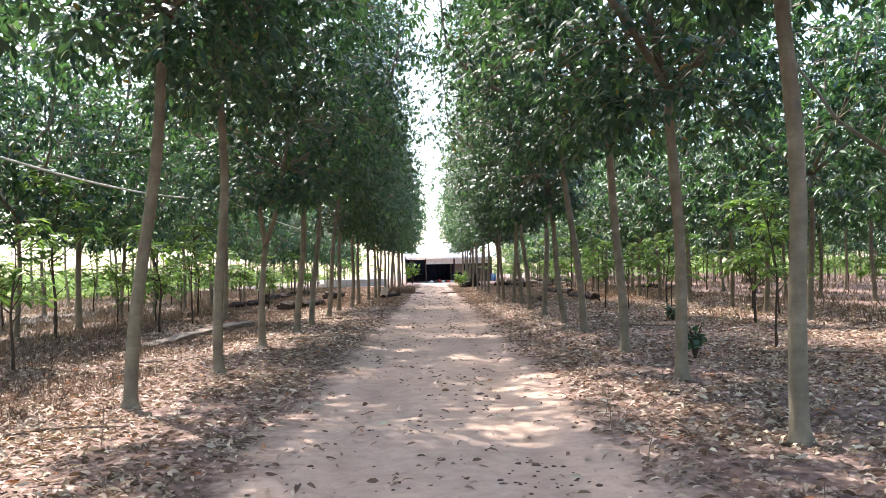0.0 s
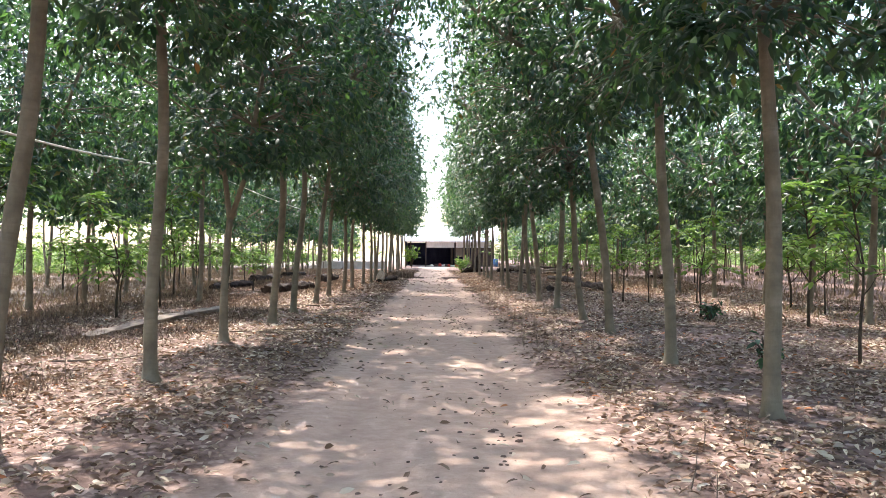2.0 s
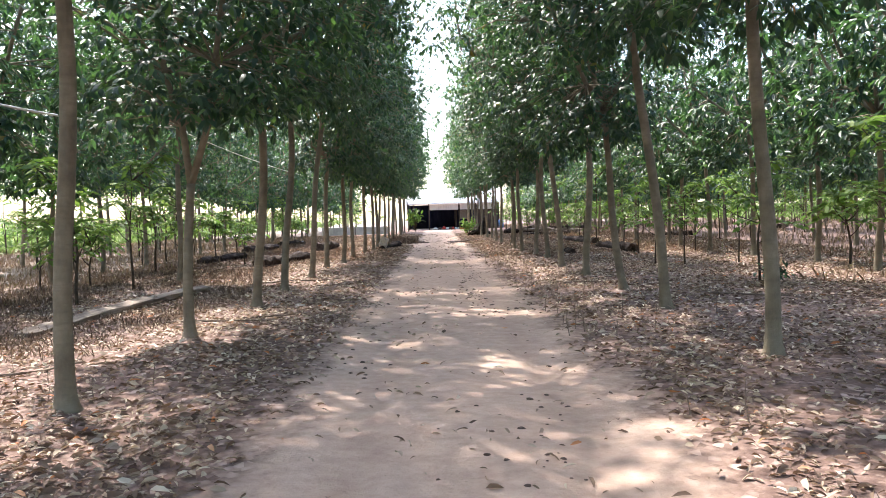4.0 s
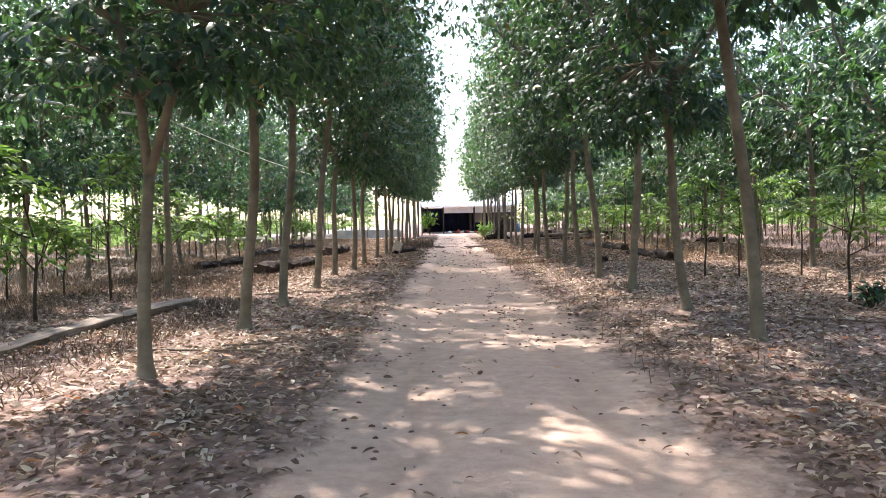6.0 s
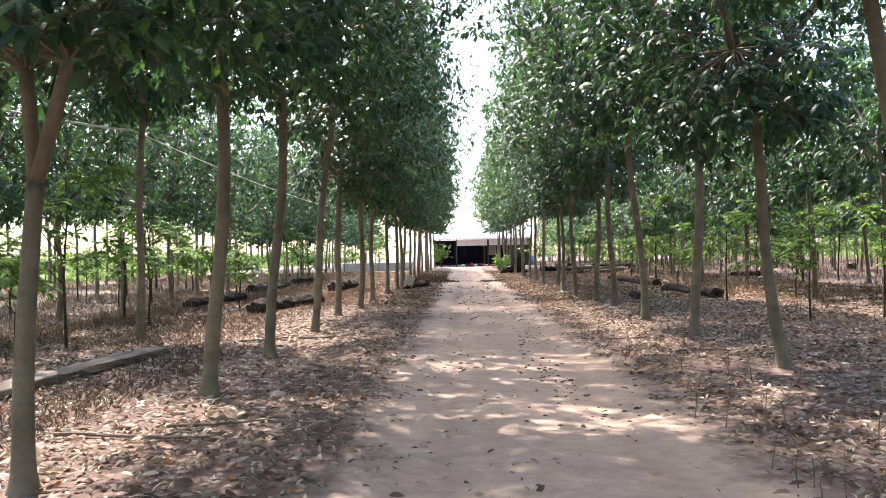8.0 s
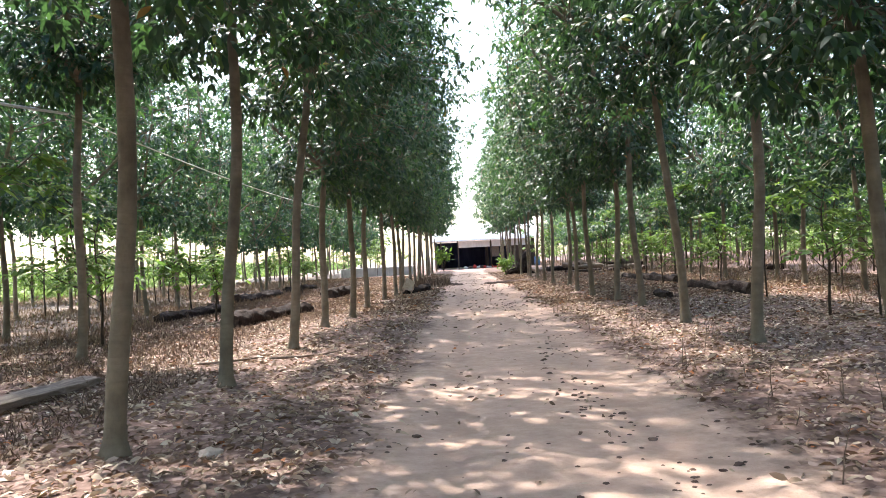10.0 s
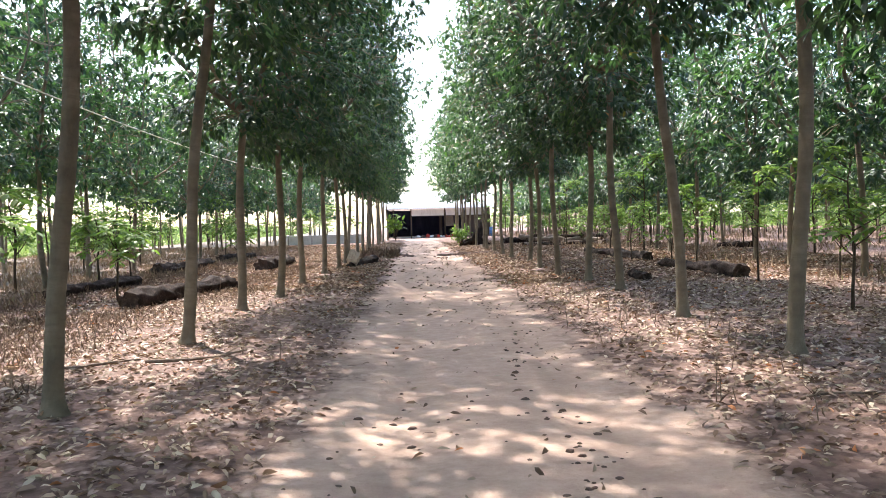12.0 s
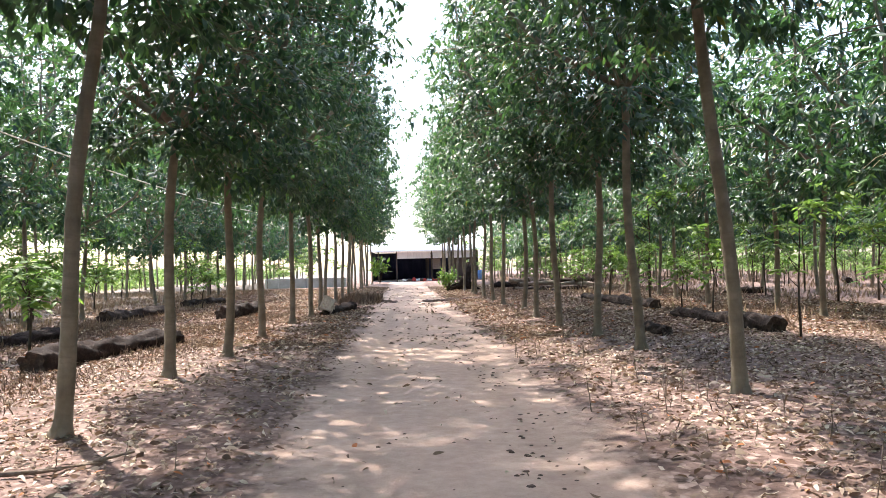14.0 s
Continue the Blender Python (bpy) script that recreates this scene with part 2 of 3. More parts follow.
class Soup:
    """Collects vertices and faces of one mesh."""
    def __init__(self):
        self.v, self.f = [], []

    def tube(self, pts, radii, sides=8, cap=True, wobble=0.0, rng=None):
        pts = [Vector(p) for p in pts]
        base, ref = len(self.v), Vector((0.31, 0.95, 0.05))
        for i, p in enumerate(pts):
            a, b = pts[max(i - 1, 0)], pts[min(i + 1, len(pts) - 1)]
            d = (b - a).normalized()
            r0 = ref if abs(d.dot(ref)) < 0.9 else Vector((1, 0, 0))
            u = d.cross(r0).normalized()
            w = d.cross(u)
            for k in range(sides):
                ang = 2 * math.pi * k / sides
                r = radii[i]
                if wobble:
                    q = p * 1.3
                    r *= 1 + wobble * noise.noise((q.x + 2.1 * math.cos(ang), q.y + 2.1 * math.sin(ang), q.z + i * 0.37))
                self.v.append(p + (u * math.cos(ang) + w * math.sin(ang)) * r)
        for i in range(len(pts) - 1):
            for k in range(sides):
                a, b = base + i * sides + k, base + i * sides + (k + 1) % sides
                self.f.append((a, b, b + sides, a + sides))
        if cap:
            self.f.append(tuple(range(base + sides - 1, base - 1, -1)))
            e = base + (len(pts) - 1) * sides
            self.f.append(tuple(range(e, e + sides)))

    def make(self, name, material, parent=None, label="", smooth=True):
        return mesh_ob(name, [tuple(p) for p in self.v], self.f, material, parent, label, smooth)


def leaves_mesh(name, base, way, up, length, width, material, fine=True, curl=0.12):
    """One mesh of many leaflets: arrays of base points, directions, normals, lengths and widths."""
    n = len(base)
    way = way / np.linalg.norm(way, axis=1, keepdims=True)
    side = np.cross(way, up)
    side /= np.maximum(np.linalg.norm(side, axis=1, keepdims=True), 1e-6)
    nrm = np.cross(side, way)
    L, W = length[:, None], width[:, None] * 0.5
    c = curl * L
    if fine == 1:
        a, b = nrm * W * 0.35, nrm * (W * 0.3 - c * 0.35)
        vs = [base, base + way * L * 0.30 + side * W * 0.86 + a, base + way * L * 0.66 + side * W * 0.78 + b, base + way * L - nrm * c,
              base + way * L * 0.66 - side * W * 0.78 + b, base + way * L * 0.30 - side * W * 0.86 + a]
        faces = [(0, 1, 5), (1, 2, 4), (1, 4, 5), (2, 3, 4)]
    elif fine:
        vs = [base, base + way * L * 0.30 + side * W * 0.86 + nrm * W * 0.35, base + way * L * 0.68 + side * W * 0.80 + nrm * (W * 0.3 - c * 0.35), base + way * L - nrm * c,
              base + way * L * 0.68 - side * W * 0.80 + nrm * (W * 0.3 - c * 0.35), base + way * L * 0.30 - side * W * 0.86 + nrm * W * 0.35, base + way * L * 0.5 - nrm * c * 0.2]
        faces = [(0, 1, 6), (1, 2, 6), (2, 3, 6), (6, 3, 4), (6, 4, 5), (0, 6, 5)]
    else:
        vs = [base, base + way * L * 0.45 + side * W + nrm * W * 0.4, base + way * L - nrm * c, base + way * L * 0.45 - side * W + nrm * W * 0.4]
        faces = [(0, 1, 2), (0, 2, 3)]
    k, m = len(vs), len(faces)
    co = np.stack(vs, axis=1).reshape(-1, 3).astype(np.float32)
    idx = (np.array(faces)[None] + (np.arange(n) * k)[:, None, None]).reshape(-1).astype(np.int32)
    me = bpy.data.meshes.new(name)
    me.vertices.add(n * k)
    me.vertices.foreach_set("co", co.ravel())
    me.loops.add(n * m * 3)
    me.loops.foreach_set("vertex_index", idx)
    me.polygons.add(n * m)
    me.polygons.foreach_set("loop_start", np.arange(n * m, dtype=np.int32) * 3)
    me.update(calc_edges=True)
    me.validate()
    me.materials.append(material)
    return me


# ---- ground ----
def spaced(dense_lo, dense_hi, step, far):
    mid = list(np.arange(dense_lo, dense_hi + 1e-6, step))
    lo, hi, s = [], [], step
    a, b = dense_lo, dense_hi
    while a > -far or b < far:
        s *= 1.35
        a, b = a - s, b + s
        lo.insert(0, a), hi.append(b)
    return lo + mid + hi


def build_ground():
    xs, ys = spaced(-9, 9, 0.2, 1800), spaced(0, 46, 0.25, 1800)
    verts = []
    for y in ys:
        for x in xs:
            far = max(0.0, (max(abs(x), abs(y)) - 70) / 60)
            verts.append((x, y, gz(x, y) if far < 1 else 0.0))
    nx = len(xs)
    faces = [(j * nx + i, j * nx + i + 1, (j + 1) * nx + i + 1, (j + 1) * nx + i) for j in range(len(ys) - 1) for i in range(nx - 1)]
    ob = mesh_ob("ground", verts, faces, M_GROUND)
    return tagged(ob, "sandy pink-brown track between leaf-strewn plantation ground", "ground", kind="structure")


build_ground()

# ---- trees ----
def crown_radius(f, wide):
    """Outline of a crown from its foot (0) to its tip (1)."""
    return wide * (0.42 + 0.58 * math.sin(min(f / 0.42, 1.0) * math.pi / 2)) * (1 - 0.72 * max(0.0, (f - 0.42) / 0.58) ** 1.7)


def make_tree(seed, near, fork=3.5, foot=2.75, top=9.6, wide=2.45, r0=0.074, bend=0.0, low_fork=False, shift=0.0, distant=False):
    """A rubber tree at the origin: trunk with its limbs and twigs, and a crown of leaflets in threes."""
    rng = random.Random(seed)
    npr = np.random.RandomState(seed)
    tree = new("rubber_tree")
    wood = Soup()
    ph = rng.uniform(0, 6.28)
    sides = 14 if near else 8

    def axis(z):
        return Vector((bend * math.sin(z / fork * 2.2) * 0.5 + 0.035 * math.sin(z * 1.7 + ph), 0.035 * math.cos(z * 1.4 + ph), z))
    zs = [-0.12, 0.0, 0.05, 0.12, 0.25, 0.5] + [0.5 + (fork - 0.5) * k / 9 for k in range(1, 10)]
    rad = []
    for z in zs:
        flare = 0.65 * math.exp(-max(z, 0) / 0.085)
        rad.append(r0 * (1 + flare) * (1 - 0.27 * max(z, 0) / fork))
    rad[-1] *= 1.12
    wood.tube([axis(z) for z in zs], rad, sides, wobble=0.10)
    limbs = []
    head = axis(fork)
    n_limb = 2 if low_fork else rng.choice((3, 3, 4))
    for k in range(n_limb + (0 if low_fork else 1)):
        if k == n_limb:
            ang, lean, ln = rng.uniform(0, 6.28), 0.10, (top - fork) * 0.86
        else:
            ang = ph + 6.28 * k / n_limb + rng.uniform(-0.4, 0.4)
            lean = 0.16 if low_fork else rng.uniform(0.42, 0.72)
            ln = (top - fork) * (0.86 if low_fork else rng.uniform(0.55, 0.78))
        out = Vector((math.cos(ang), math.sin(ang), 0))
        pts = []
        for s in range(9):
            u = s / 8
            bow = math.sin(min(u * 1.6, 1) * math.pi / 2)
            pts.append(head + Vector((0, 0, ln * u * math.cos(lean * (1 - 0.5 * u)) - 0.02)) + out * (ln * math.sin(lean) * bow * 0.8)
                       + Vector((rng.uniform(-1, 1), rng.uniform(-1, 1), 0)) * 0.06 * (s > 0))
        rr = [r0 * 0.60 * (1 - 0.85 * s / 8) + 0.006 for s in range(9)]
        limb = Soup()
        limb.tube(pts, rr, 8 if near else 5)
        limb.make("limb", M_BARK, tree)
        limbs.extend(pts[1:])
    # clusters of leaves fill the outline, most of them towards its skin
    n_cl = 560 if near else 95 if distant else 240
    cen, outs = [], []
    while len(cen) < n_cl:
        f = rng.random() ** 1.3
        ang = rng.uniform(0, 6.283)
        r = crown_radius(f, wide) * (1 + 0.38 * noise.noise((math.cos(ang) * 1.5 + seed, math.sin(ang) * 1.5, f * 5)))
        q = rng.random() ** 0.55
        if noise.noise((math.cos(ang) * q * 2.2 + seed * 3.1, math.sin(ang) * q * 2.2, f * 7.0)) < -0.30:
            continue
        z = foot + f * (top - foot)
        if q * r < 0.25 and z < fork + 0.4:
            continue
        c = Vector((math.cos(ang) * r * q, math.sin(ang) * r * q, z - 0.25 * q * (1 - f))) + Vector((axis(fork).x + shift * min(1.0, (z - foot) / 2.0), axis(fork).y, 0))
        cen.append(c)
        outs.append(Vector((math.cos(ang), math.sin(ang), 0.25 + 0.8 * f)).normalized())
    twigs = Soup()
    for c in cen[::2]:
        lower = [p for p in limbs if p.z < c.z + 0.7] or [head]
        a = min(lower, key=lambda p: (p - c).length + rng.uniform(0, 0.9))
        if (c - a).length > 0.15:
            mid = (a + c) * 0.5 + Vector((0, 0, 0.10 * (c - a).length))
            th = 0.004 + 0.006 * min((c - a).length, 2.0)
            twigs.tube([a, mid, c], [th * 1.3, th, 0.004], 4 if near else 3, cap=False)
    wood.make("trunk", M_BARK, tree)
    tagged(twigs.make("twig_work", M_BARK, tree), kind="stuff")
    per, (lo, hi) = (21, (0.12, 0.185)) if near else (12, (0.28, 0.42)) if distant else (18, (0.18, 0.28))
    C = np.repeat(np.array([tuple(c) for c in cen]), per, axis=0)
    O = np.repeat(np.array([tuple(o) for o in outs]), per, axis=0)
    n = len(C)
    grp = np.repeat(np.arange(n // 3 + 1), 3)[:n]
    ring = npr.normal(size=(n // 3 + 1, 3)) * np.array((1, 1, 0.6))
    pet = O * 0.55 + ring[grp] * 0.75
    pet /= np.linalg.norm(pet, axis=1, keepdims=True)
    base = C + pet * (npr.uniform(0.10, 0.30, (n // 3 + 1, 1))[grp])
    fan = (np.arange(n) % 3 - 1)[:, None] * np.stack((-pet[:, 1], pet[:, 0], np.zeros(n)), axis=1)
    way = pet * 0.6 + fan * 0.75 + np.array((0, 0, -1.0)) * npr.uniform(0.0, 1.0, (n, 1)) + npr.normal(size=(n, 3)) * 0.12
    up = np.array((0, 0, 1.0)) + O * 0.5 + npr.normal(size=(n, 3)) * 0.25
    ln = npr.uniform(lo, hi, n)
    me = leaves_mesh("crown", base, way, up, ln, ln * npr.uniform(0.34, 0.44, n), M_LEAF, near, 0.16)
    crown = new("crown", me)
    crown.parent = tree
    return tree


def place(kind_list, x, y, rng, lean=0.0, lean_y=0.0, size=1.0, turn=None, label="", group=""):
    src = kind_list[rng.randrange(len(kind_list))] if isinstance(kind_list, list) else kind_list
    m = Matrix.Translation((x, y, gz(x, y) - 0.01)) @ Euler((-math.atan(lean_y), math.atan(lean), 0)).to_matrix().to_4x4() @ pose(0, 0, 0, 0, 0, turn if turn is not None else rng.uniform(0, 360))
    ob = copy_thing(src, m)
    ob.scale = (size, size, size)
    return tagged(ob, label, "tree", group)


def remove(tree):
    for o in (*tree.children_recursive, tree):
        bpy.data.objects.remove(o)


rng = random.Random(11)
# Real heights unknown; tops set tall so the crowns shade the track.
NEAR = [make_tree(21 + k, True, fork=f, foot=ft, top=tp, wide=w, shift=0.42) for k, (f, ft, tp, w) in enumerate(((3.3, 3.1, 10.0, 2.4), (3.7, 3.3, 10.6, 2.5), (3.5, 3.05, 9.8, 2.4), (4.0, 3.4, 10.8, 2.5), (3.45, 3.2, 10.2, 2.4)))]
HIGH = [make_tree(81 + k, True, fork=f, foot=3.9, top=10.6, wide=2.45, shift=0.42) for k, f in enumerate((4.4, 4.7))]
FORKED = make_tree(40, True, fork=1.85, foot=2.75, top=8.6, wide=2.5, r0=0.066, low_fork=True)
FAR = [make_tree(51 + k, False, fork=f, foot=ft, top=tp, wide=w) for k, (f, ft, tp, w) in enumerate(((3.3, 2.8, 9.4, 2.7), (3.8, 3.0, 9.9, 2.8), (3.0, 2.6, 9.0, 2.6), (3.6, 3.1, 9.7, 2.8), (3.4, 2.8, 9.5, 2.7)))]

DISTANT = [make_tree(91 + k, False, fork=f, foot=ft, top=tp, wide=w, distant=True) for k, (f, ft, tp, w) in enumerate(((3.3, 2.8, 8.0, 2.4), (3.7, 3.0, 8.6, 2.5), (3.1, 2.6, 7.8, 2.4)))]

OPEN = [make_tree(101 + k, False, fork=f, foot=ft, top=tp, wide=w, distant=k > 2) for k, (f, ft, tp, w) in enumerate(((4.1, 3.7, 10.2, 2.8), (4.4, 4.0, 10.6, 2.8), (3.9, 3.6, 10.0, 2.7), (4.2, 3.9, 10.4, 2.8), (4.4, 4.1, 10.6, 2.8)))]

A_LABEL = "rubber tree, slender grey-brown trunk, dense dark-green crown, beside track"
A_LEAN = "leaning rubber tree, grey-brown trunk, dark-green crown, beside track"
# (x, y, lean towards +x per metre)
# Trees at y below 3 stand out of view, added to cast shade.
LEFT = [(-3.5, -1.2, 0.03), (-3.5, 2.5, 0.02), (-3.55, 6.1, 0.03), (-3.56, 9.65, 0.108), (-3.4, 12.6, 0.022), (-3.55, 16.25, 0.022), (-3.46, 19.6, 0.058),
        (-3.63, 22.87, 0.065), (-3.68, 26.44, 0.1), (-3.79, 30.02, 0.05), (-3.55, 32.55, 0.035), (-3.65, 36.2, 0.03), (-3.5, 39.74, 0.02)]
RIGHT = [(2.5, -3.4, 0.0), (2.55, 0.2, -0.02), (2.5, 3.7, -0.01), (2.45, 7.15, -0.005), (2.64, 10.6, -0.022), (2.72, 13.96, -0.035), (2.85, 17.83, -0.11),
         (2.93, 20.92, -0.11), (2.93, 24.37, 0.02), (2.86, 27.5, -0.085), (3.03, 31.73, -0.035), (3.07, 34.4, 0.02), (2.78, 36.98, -0.02), (2.9, 40.3, -0.03)]
BARE = (7.15, 17.83, 24.37, 9.65, 12.6, 22.87, 26.44, 27.5)   # trees with a long bare trunk
for row in (LEFT, RIGHT):
    y, x = row[-1][1], row[-1][0]
    for x1, y1, lean in row:
        src = FORKED if abs(y1 - 16.25) < 0.1 else HIGH if round(y1, 2) in BARE else NEAR
        place(src, x1, y1, rng, lean, rng.uniform(-0.02, 0.02), rng.uniform(0.95, 1.05), rng.uniform(-45, 45) + (0 if x1 < 0 else 180), A_LEAN if abs(lean) > 0.06 else ("rubber tree forked low into two limbs beside the track" if src is FORKED else A_LABEL), "avenue of rubber trees")
    while y < 88:
        y += rng.uniform(3.1, 3.7)
        place(NEAR if y < 47 else OPEN[:3], x + rng.uniform(-0.2, 0.2), y, rng, rng.uniform(-0.03, 0.03), 0, rng.uniform(0.92, 1.05), rng.uniform(-45, 45) + (0 if x < 0 else 180), A_LABEL, "avenue of rubber trees")
B_LABEL = "slender rubber tree with thin grey trunk in a back row"
TALL = make_tree(66, True, fork=4.3, foot=4.3, top=9.5, wide=2.0, r0=0.07)
place(TALL, -6.8, 25.93, rng, 0.03, 0, 1.0, 40, B_LABEL, "rubber trees of the back rows")
for x0, y0, y1, drift in ((-9.7, 2.6, 118, -0.02), (-15.6, 1.0, 118, 0.0), (-21.6, 3.1, 105, 0.0), (8.5, 2.8, 92, 0.02), (11.5, 96.0, 125, 0.0), (17.5, 80.0, 125, 0.0), (14.6, 1.4, 125, 0.0), (20.6, 2.7, 125, 0.0),
                          (26.8, 3.3, 125, 0.0), (33.0, 9.0, 96, 0.0), (39.5, 16.0, 96, 0.0), (46.0, 22.0, 110, 0.0), (53.0, 28.0, 120, 0.0)):
    y = y0
    while y < y1:
        if rng.random() > 0.06:
            place(OPEN if x0 < -12 else DISTANT if y > 62 or x0 > 22 else FAR, x0 + drift * y + rng.uniform(-0.3, 0.3), y, rng, rng.uniform(-0.05, 0.05), rng.uniform(-0.04, 0.04), rng.uniform(0.86, 1.08), None, B_LABEL, "rubber trees of the back rows")
        y += rng.uniform(3.1, 3.8)
for t in (*NEAR, *HIGH, FORKED, TALL, *FAR, *DISTANT, *OPEN):
    remove(t)


# ---- understory saplings ----
def make_sapling(seed, height):
    """A young broad tree: thin dark stem, a few branches and large feather leaves."""
    r = random.Random(seed)
    npr = np.random.RandomState(seed)
    ob = new("sapling")
    wood = Soup()
    pts = [Vector((0.06 * math.sin(k * 1.1 + seed) * k / 6, 0.06 * math.cos(k * 0.9 + seed) * k / 6, height * 0.82 * k / 7 - 0.03)) for k in range(8)]
    wood.tube(pts, [0.026 * (1 - 0.7 * k / 7) for k in range(8)], 7)
    tips = [(pts[-1], Vector((0, 0, 1)))]
    for k in range(7):
        s = r.uniform(0.32, 0.95)
        i = min(int(s * 7), 6)
        a = pts[i].lerp(pts[i + 1], s * 7 - i)
        ang = r.uniform(0, 6.28)
        d = Vector((math.cos(ang), math.sin(ang), r.uniform(0.5, 1.3))).normalized()
        b = a + d * r.uniform(0.3, 0.75) * height / 2.4
        br = Soup()
        br.tube([a, (a + b) / 2 + Vector((0, 0, -0.03)), b], [0.012, 0.009, 0.006], 5)
        br.make("branch", M_STEM, ob)
        tips.append((b, d))
    B, W, U, L = [], [], [], []
    stalks = Soup()
    for p, d in tips:
        for _ in range(r.randint(4, 6)):
            ang = r.uniform(0, 6.28)
            rd = (Vector((math.cos(ang), math.sin(ang), r.uniform(-0.5, 0.9))) + d * 0.3).normalized()
            ln = r.uniform(0.26, 0.46)
            side = rd.cross(Vector((0, 0, 1))).normalized()
            arc = [p + rd * ln * q - Vector((0, 0, 0.45 * ln * q * q)) for q in (0, 0.35, 0.7, 1.0)]
            stalks.tube(arc, [0.004, 0.003, 0.003, 0.002], 3, cap=False)
            for q in (0.30, 0.52, 0.74, 0.97):
                c = p + rd * ln * q - Vector((0, 0, 0.45 * ln * q * q))
                for sg in (-1, 1):
                    B.append(tuple(c))
                    W.append(tuple(side * sg * 0.9 + rd * 0.6 + Vector((0, 0, -0.4 + r.uniform(-0.35, 0.25)))))
                    U.append((0, 0, 1))
                    L.append(r.uniform(0.13, 0.21))
    wood.make("stem", M_STEM, ob)
    tagged(stalks.make("stalk_work", M_STEM, ob), kind="stuff")
    L = np.array(L)
    crown = new("foliage", leaves_mesh("foliage", np.array(B), np.array(W), np.array(U, float) + npr.normal(size=(len(B), 3)) * 0.35, L, L * 0.40, M_SAPLEAF, True, 0.08))
    crown.parent = ob
    return ob


SAPS = [make_sapling(70 + k, h) for k, h in enumerate((2.1, 2.6, 1.7, 3.0))]
S_LABEL = "young sapling with dark thin stem and bright green feathered leaves"


def put_sapling(k, x, y, size):
    ob = copy_thing(SAPS[k], pose(x, y, gz(x, y), 0, 0, rng.uniform(0, 360)))
    ob.scale = (size,) * 3
    tagged(ob, S_LABEL, "sapling", "saplings between the tree rows")


for k, x, y, s in ((0, -7.2, 21.2, 1.28), (1, -6.7, 13.3, 1.0), (1, -7.5, 28.2, 1.08), (0, -8.4, 38.0, 1.1), (1, 5.6, 21.3, 1.0), (3, 5.25, 14.1, 0.95), (1, 5.45, 27.9, 1.05), (0, 7.4, 39.7, 1.1),
                   (2, -6.9, 33.0, 1.1), (3, 6.3, 33.0, 0.95)):
    put_sapling(k, x, y, s)
for lo, hi, count in ((-30, -10.5, 95), (-14, -6.8, 22), (5.5, 38, 150), (8, 34, 90)):
    for _ in range(count):
        put_sapling(rng.randrange(4), rng.uniform(lo, hi), rng.uniform(74, 122) if count == 90 else rng.uniform(14, 96), rng.uniform(0.85, 1.5))
for t in SAPS:
    remove(t)


# ---- logs, planks, stones ----
def make_log(p, q, r1, r2, label, seed, split=False, hollow=False, lift=0.0, bark=None):
    """A felled log lying from p to q; its origin is at its middle on the ground."""
    rg = random.Random(seed)
    p, q = Vector((*p, 0)), Vector((*q, 0))
    mid = (p + q) / 2
    ob = new("log")
    ob.location = (mid.x, mid.y, gz(mid.x, mid.y) + lift)
    n, sides = 30, 20
    d = (q - p)
    side = Vector((-d.y, d.x, 0)).normalized()
    pts, rr = [], []
    for k in range(n + 1):
        u = k / n
        r = (r1 + (r2 - r1) * u) * (1 + 0.09 * math.sin(u * 9 + seed) + rg.uniform(-0.05, 0.05))
        c = p + d * u - mid + side * 0.10 * math.sin(u * 3.3 + seed)
        c.z = r * 0.48
        pts.append(c), rr.append(r)
    s = Soup()
    s.tube(pts, rr, sides, cap=False, wobble=0.5)
    for i, v in enumerate(s.v):   # ridged bark
        w = v * 3.1 + Vector((seed, 0, 0))
        c = pts[i // sides]
        s.v[i] = c + (v - c) * (1 + 0.16 * noise.noise(w) + 0.12 * noise.noise(w * 2.7))
    s.make("bark", bark or M_LOGBARK, ob)
    for i, nm in ((0, "cut_end"), (n, "cut_end")):
        ring = s.v[i * sides:(i + 1) * sides]
        c = sum(ring, Vector()) / sides
        inw = (pts[1] - pts[0]).normalized() * (0.04 if i == 0 else -0.04)
        vs = [v for v in ring] + [c + (v - c) * 0.55 + inw * (0.4 + 0.5 * rg.random()) for v in ring] + [c + inw * (4 if hollow else 1)]
        fs = [(k, (k + 1) % sides, sides + (k + 1) % sides, sides + k) for k in range(sides)] + [(sides + k, sides + (k + 1) % sides, 2 * sides) for k in range(sides)]
        mesh_ob(nm, [tuple(v) for v in vs], fs, M_LOGEND, ob, "weathered cut end of the log", False)
    if split:
        bm = bmesh.new()
        bmesh.ops.create_cube(bm, size=1)
        bmesh.ops.subdivide_edges(bm, edges=bm.edges[:], cuts=3, use_grid_fill=True)
        for v in bm.verts:
            v.co = Vector((v.co.x * 0.34, v.co.y * 1.1, v.co.z * 0.34 * (0.9 - 0.5 * v.co.y))) + Vector((rg.uniform(-1, 1), rg.uniform(-1, 1), rg.uniform(-1, 1))) * 0.02
        o = part("split_slab", bm, M_SPLIT, ob, "pale freshly split wood")
        o.location = (-0.22, -1.2, 0.27)
        o.rotation_euler = (-0.25, 0.45, math.atan2(d.y, d.x) - 1.4)
    return tagged(ob, label, "log", "felled logs among the trees")


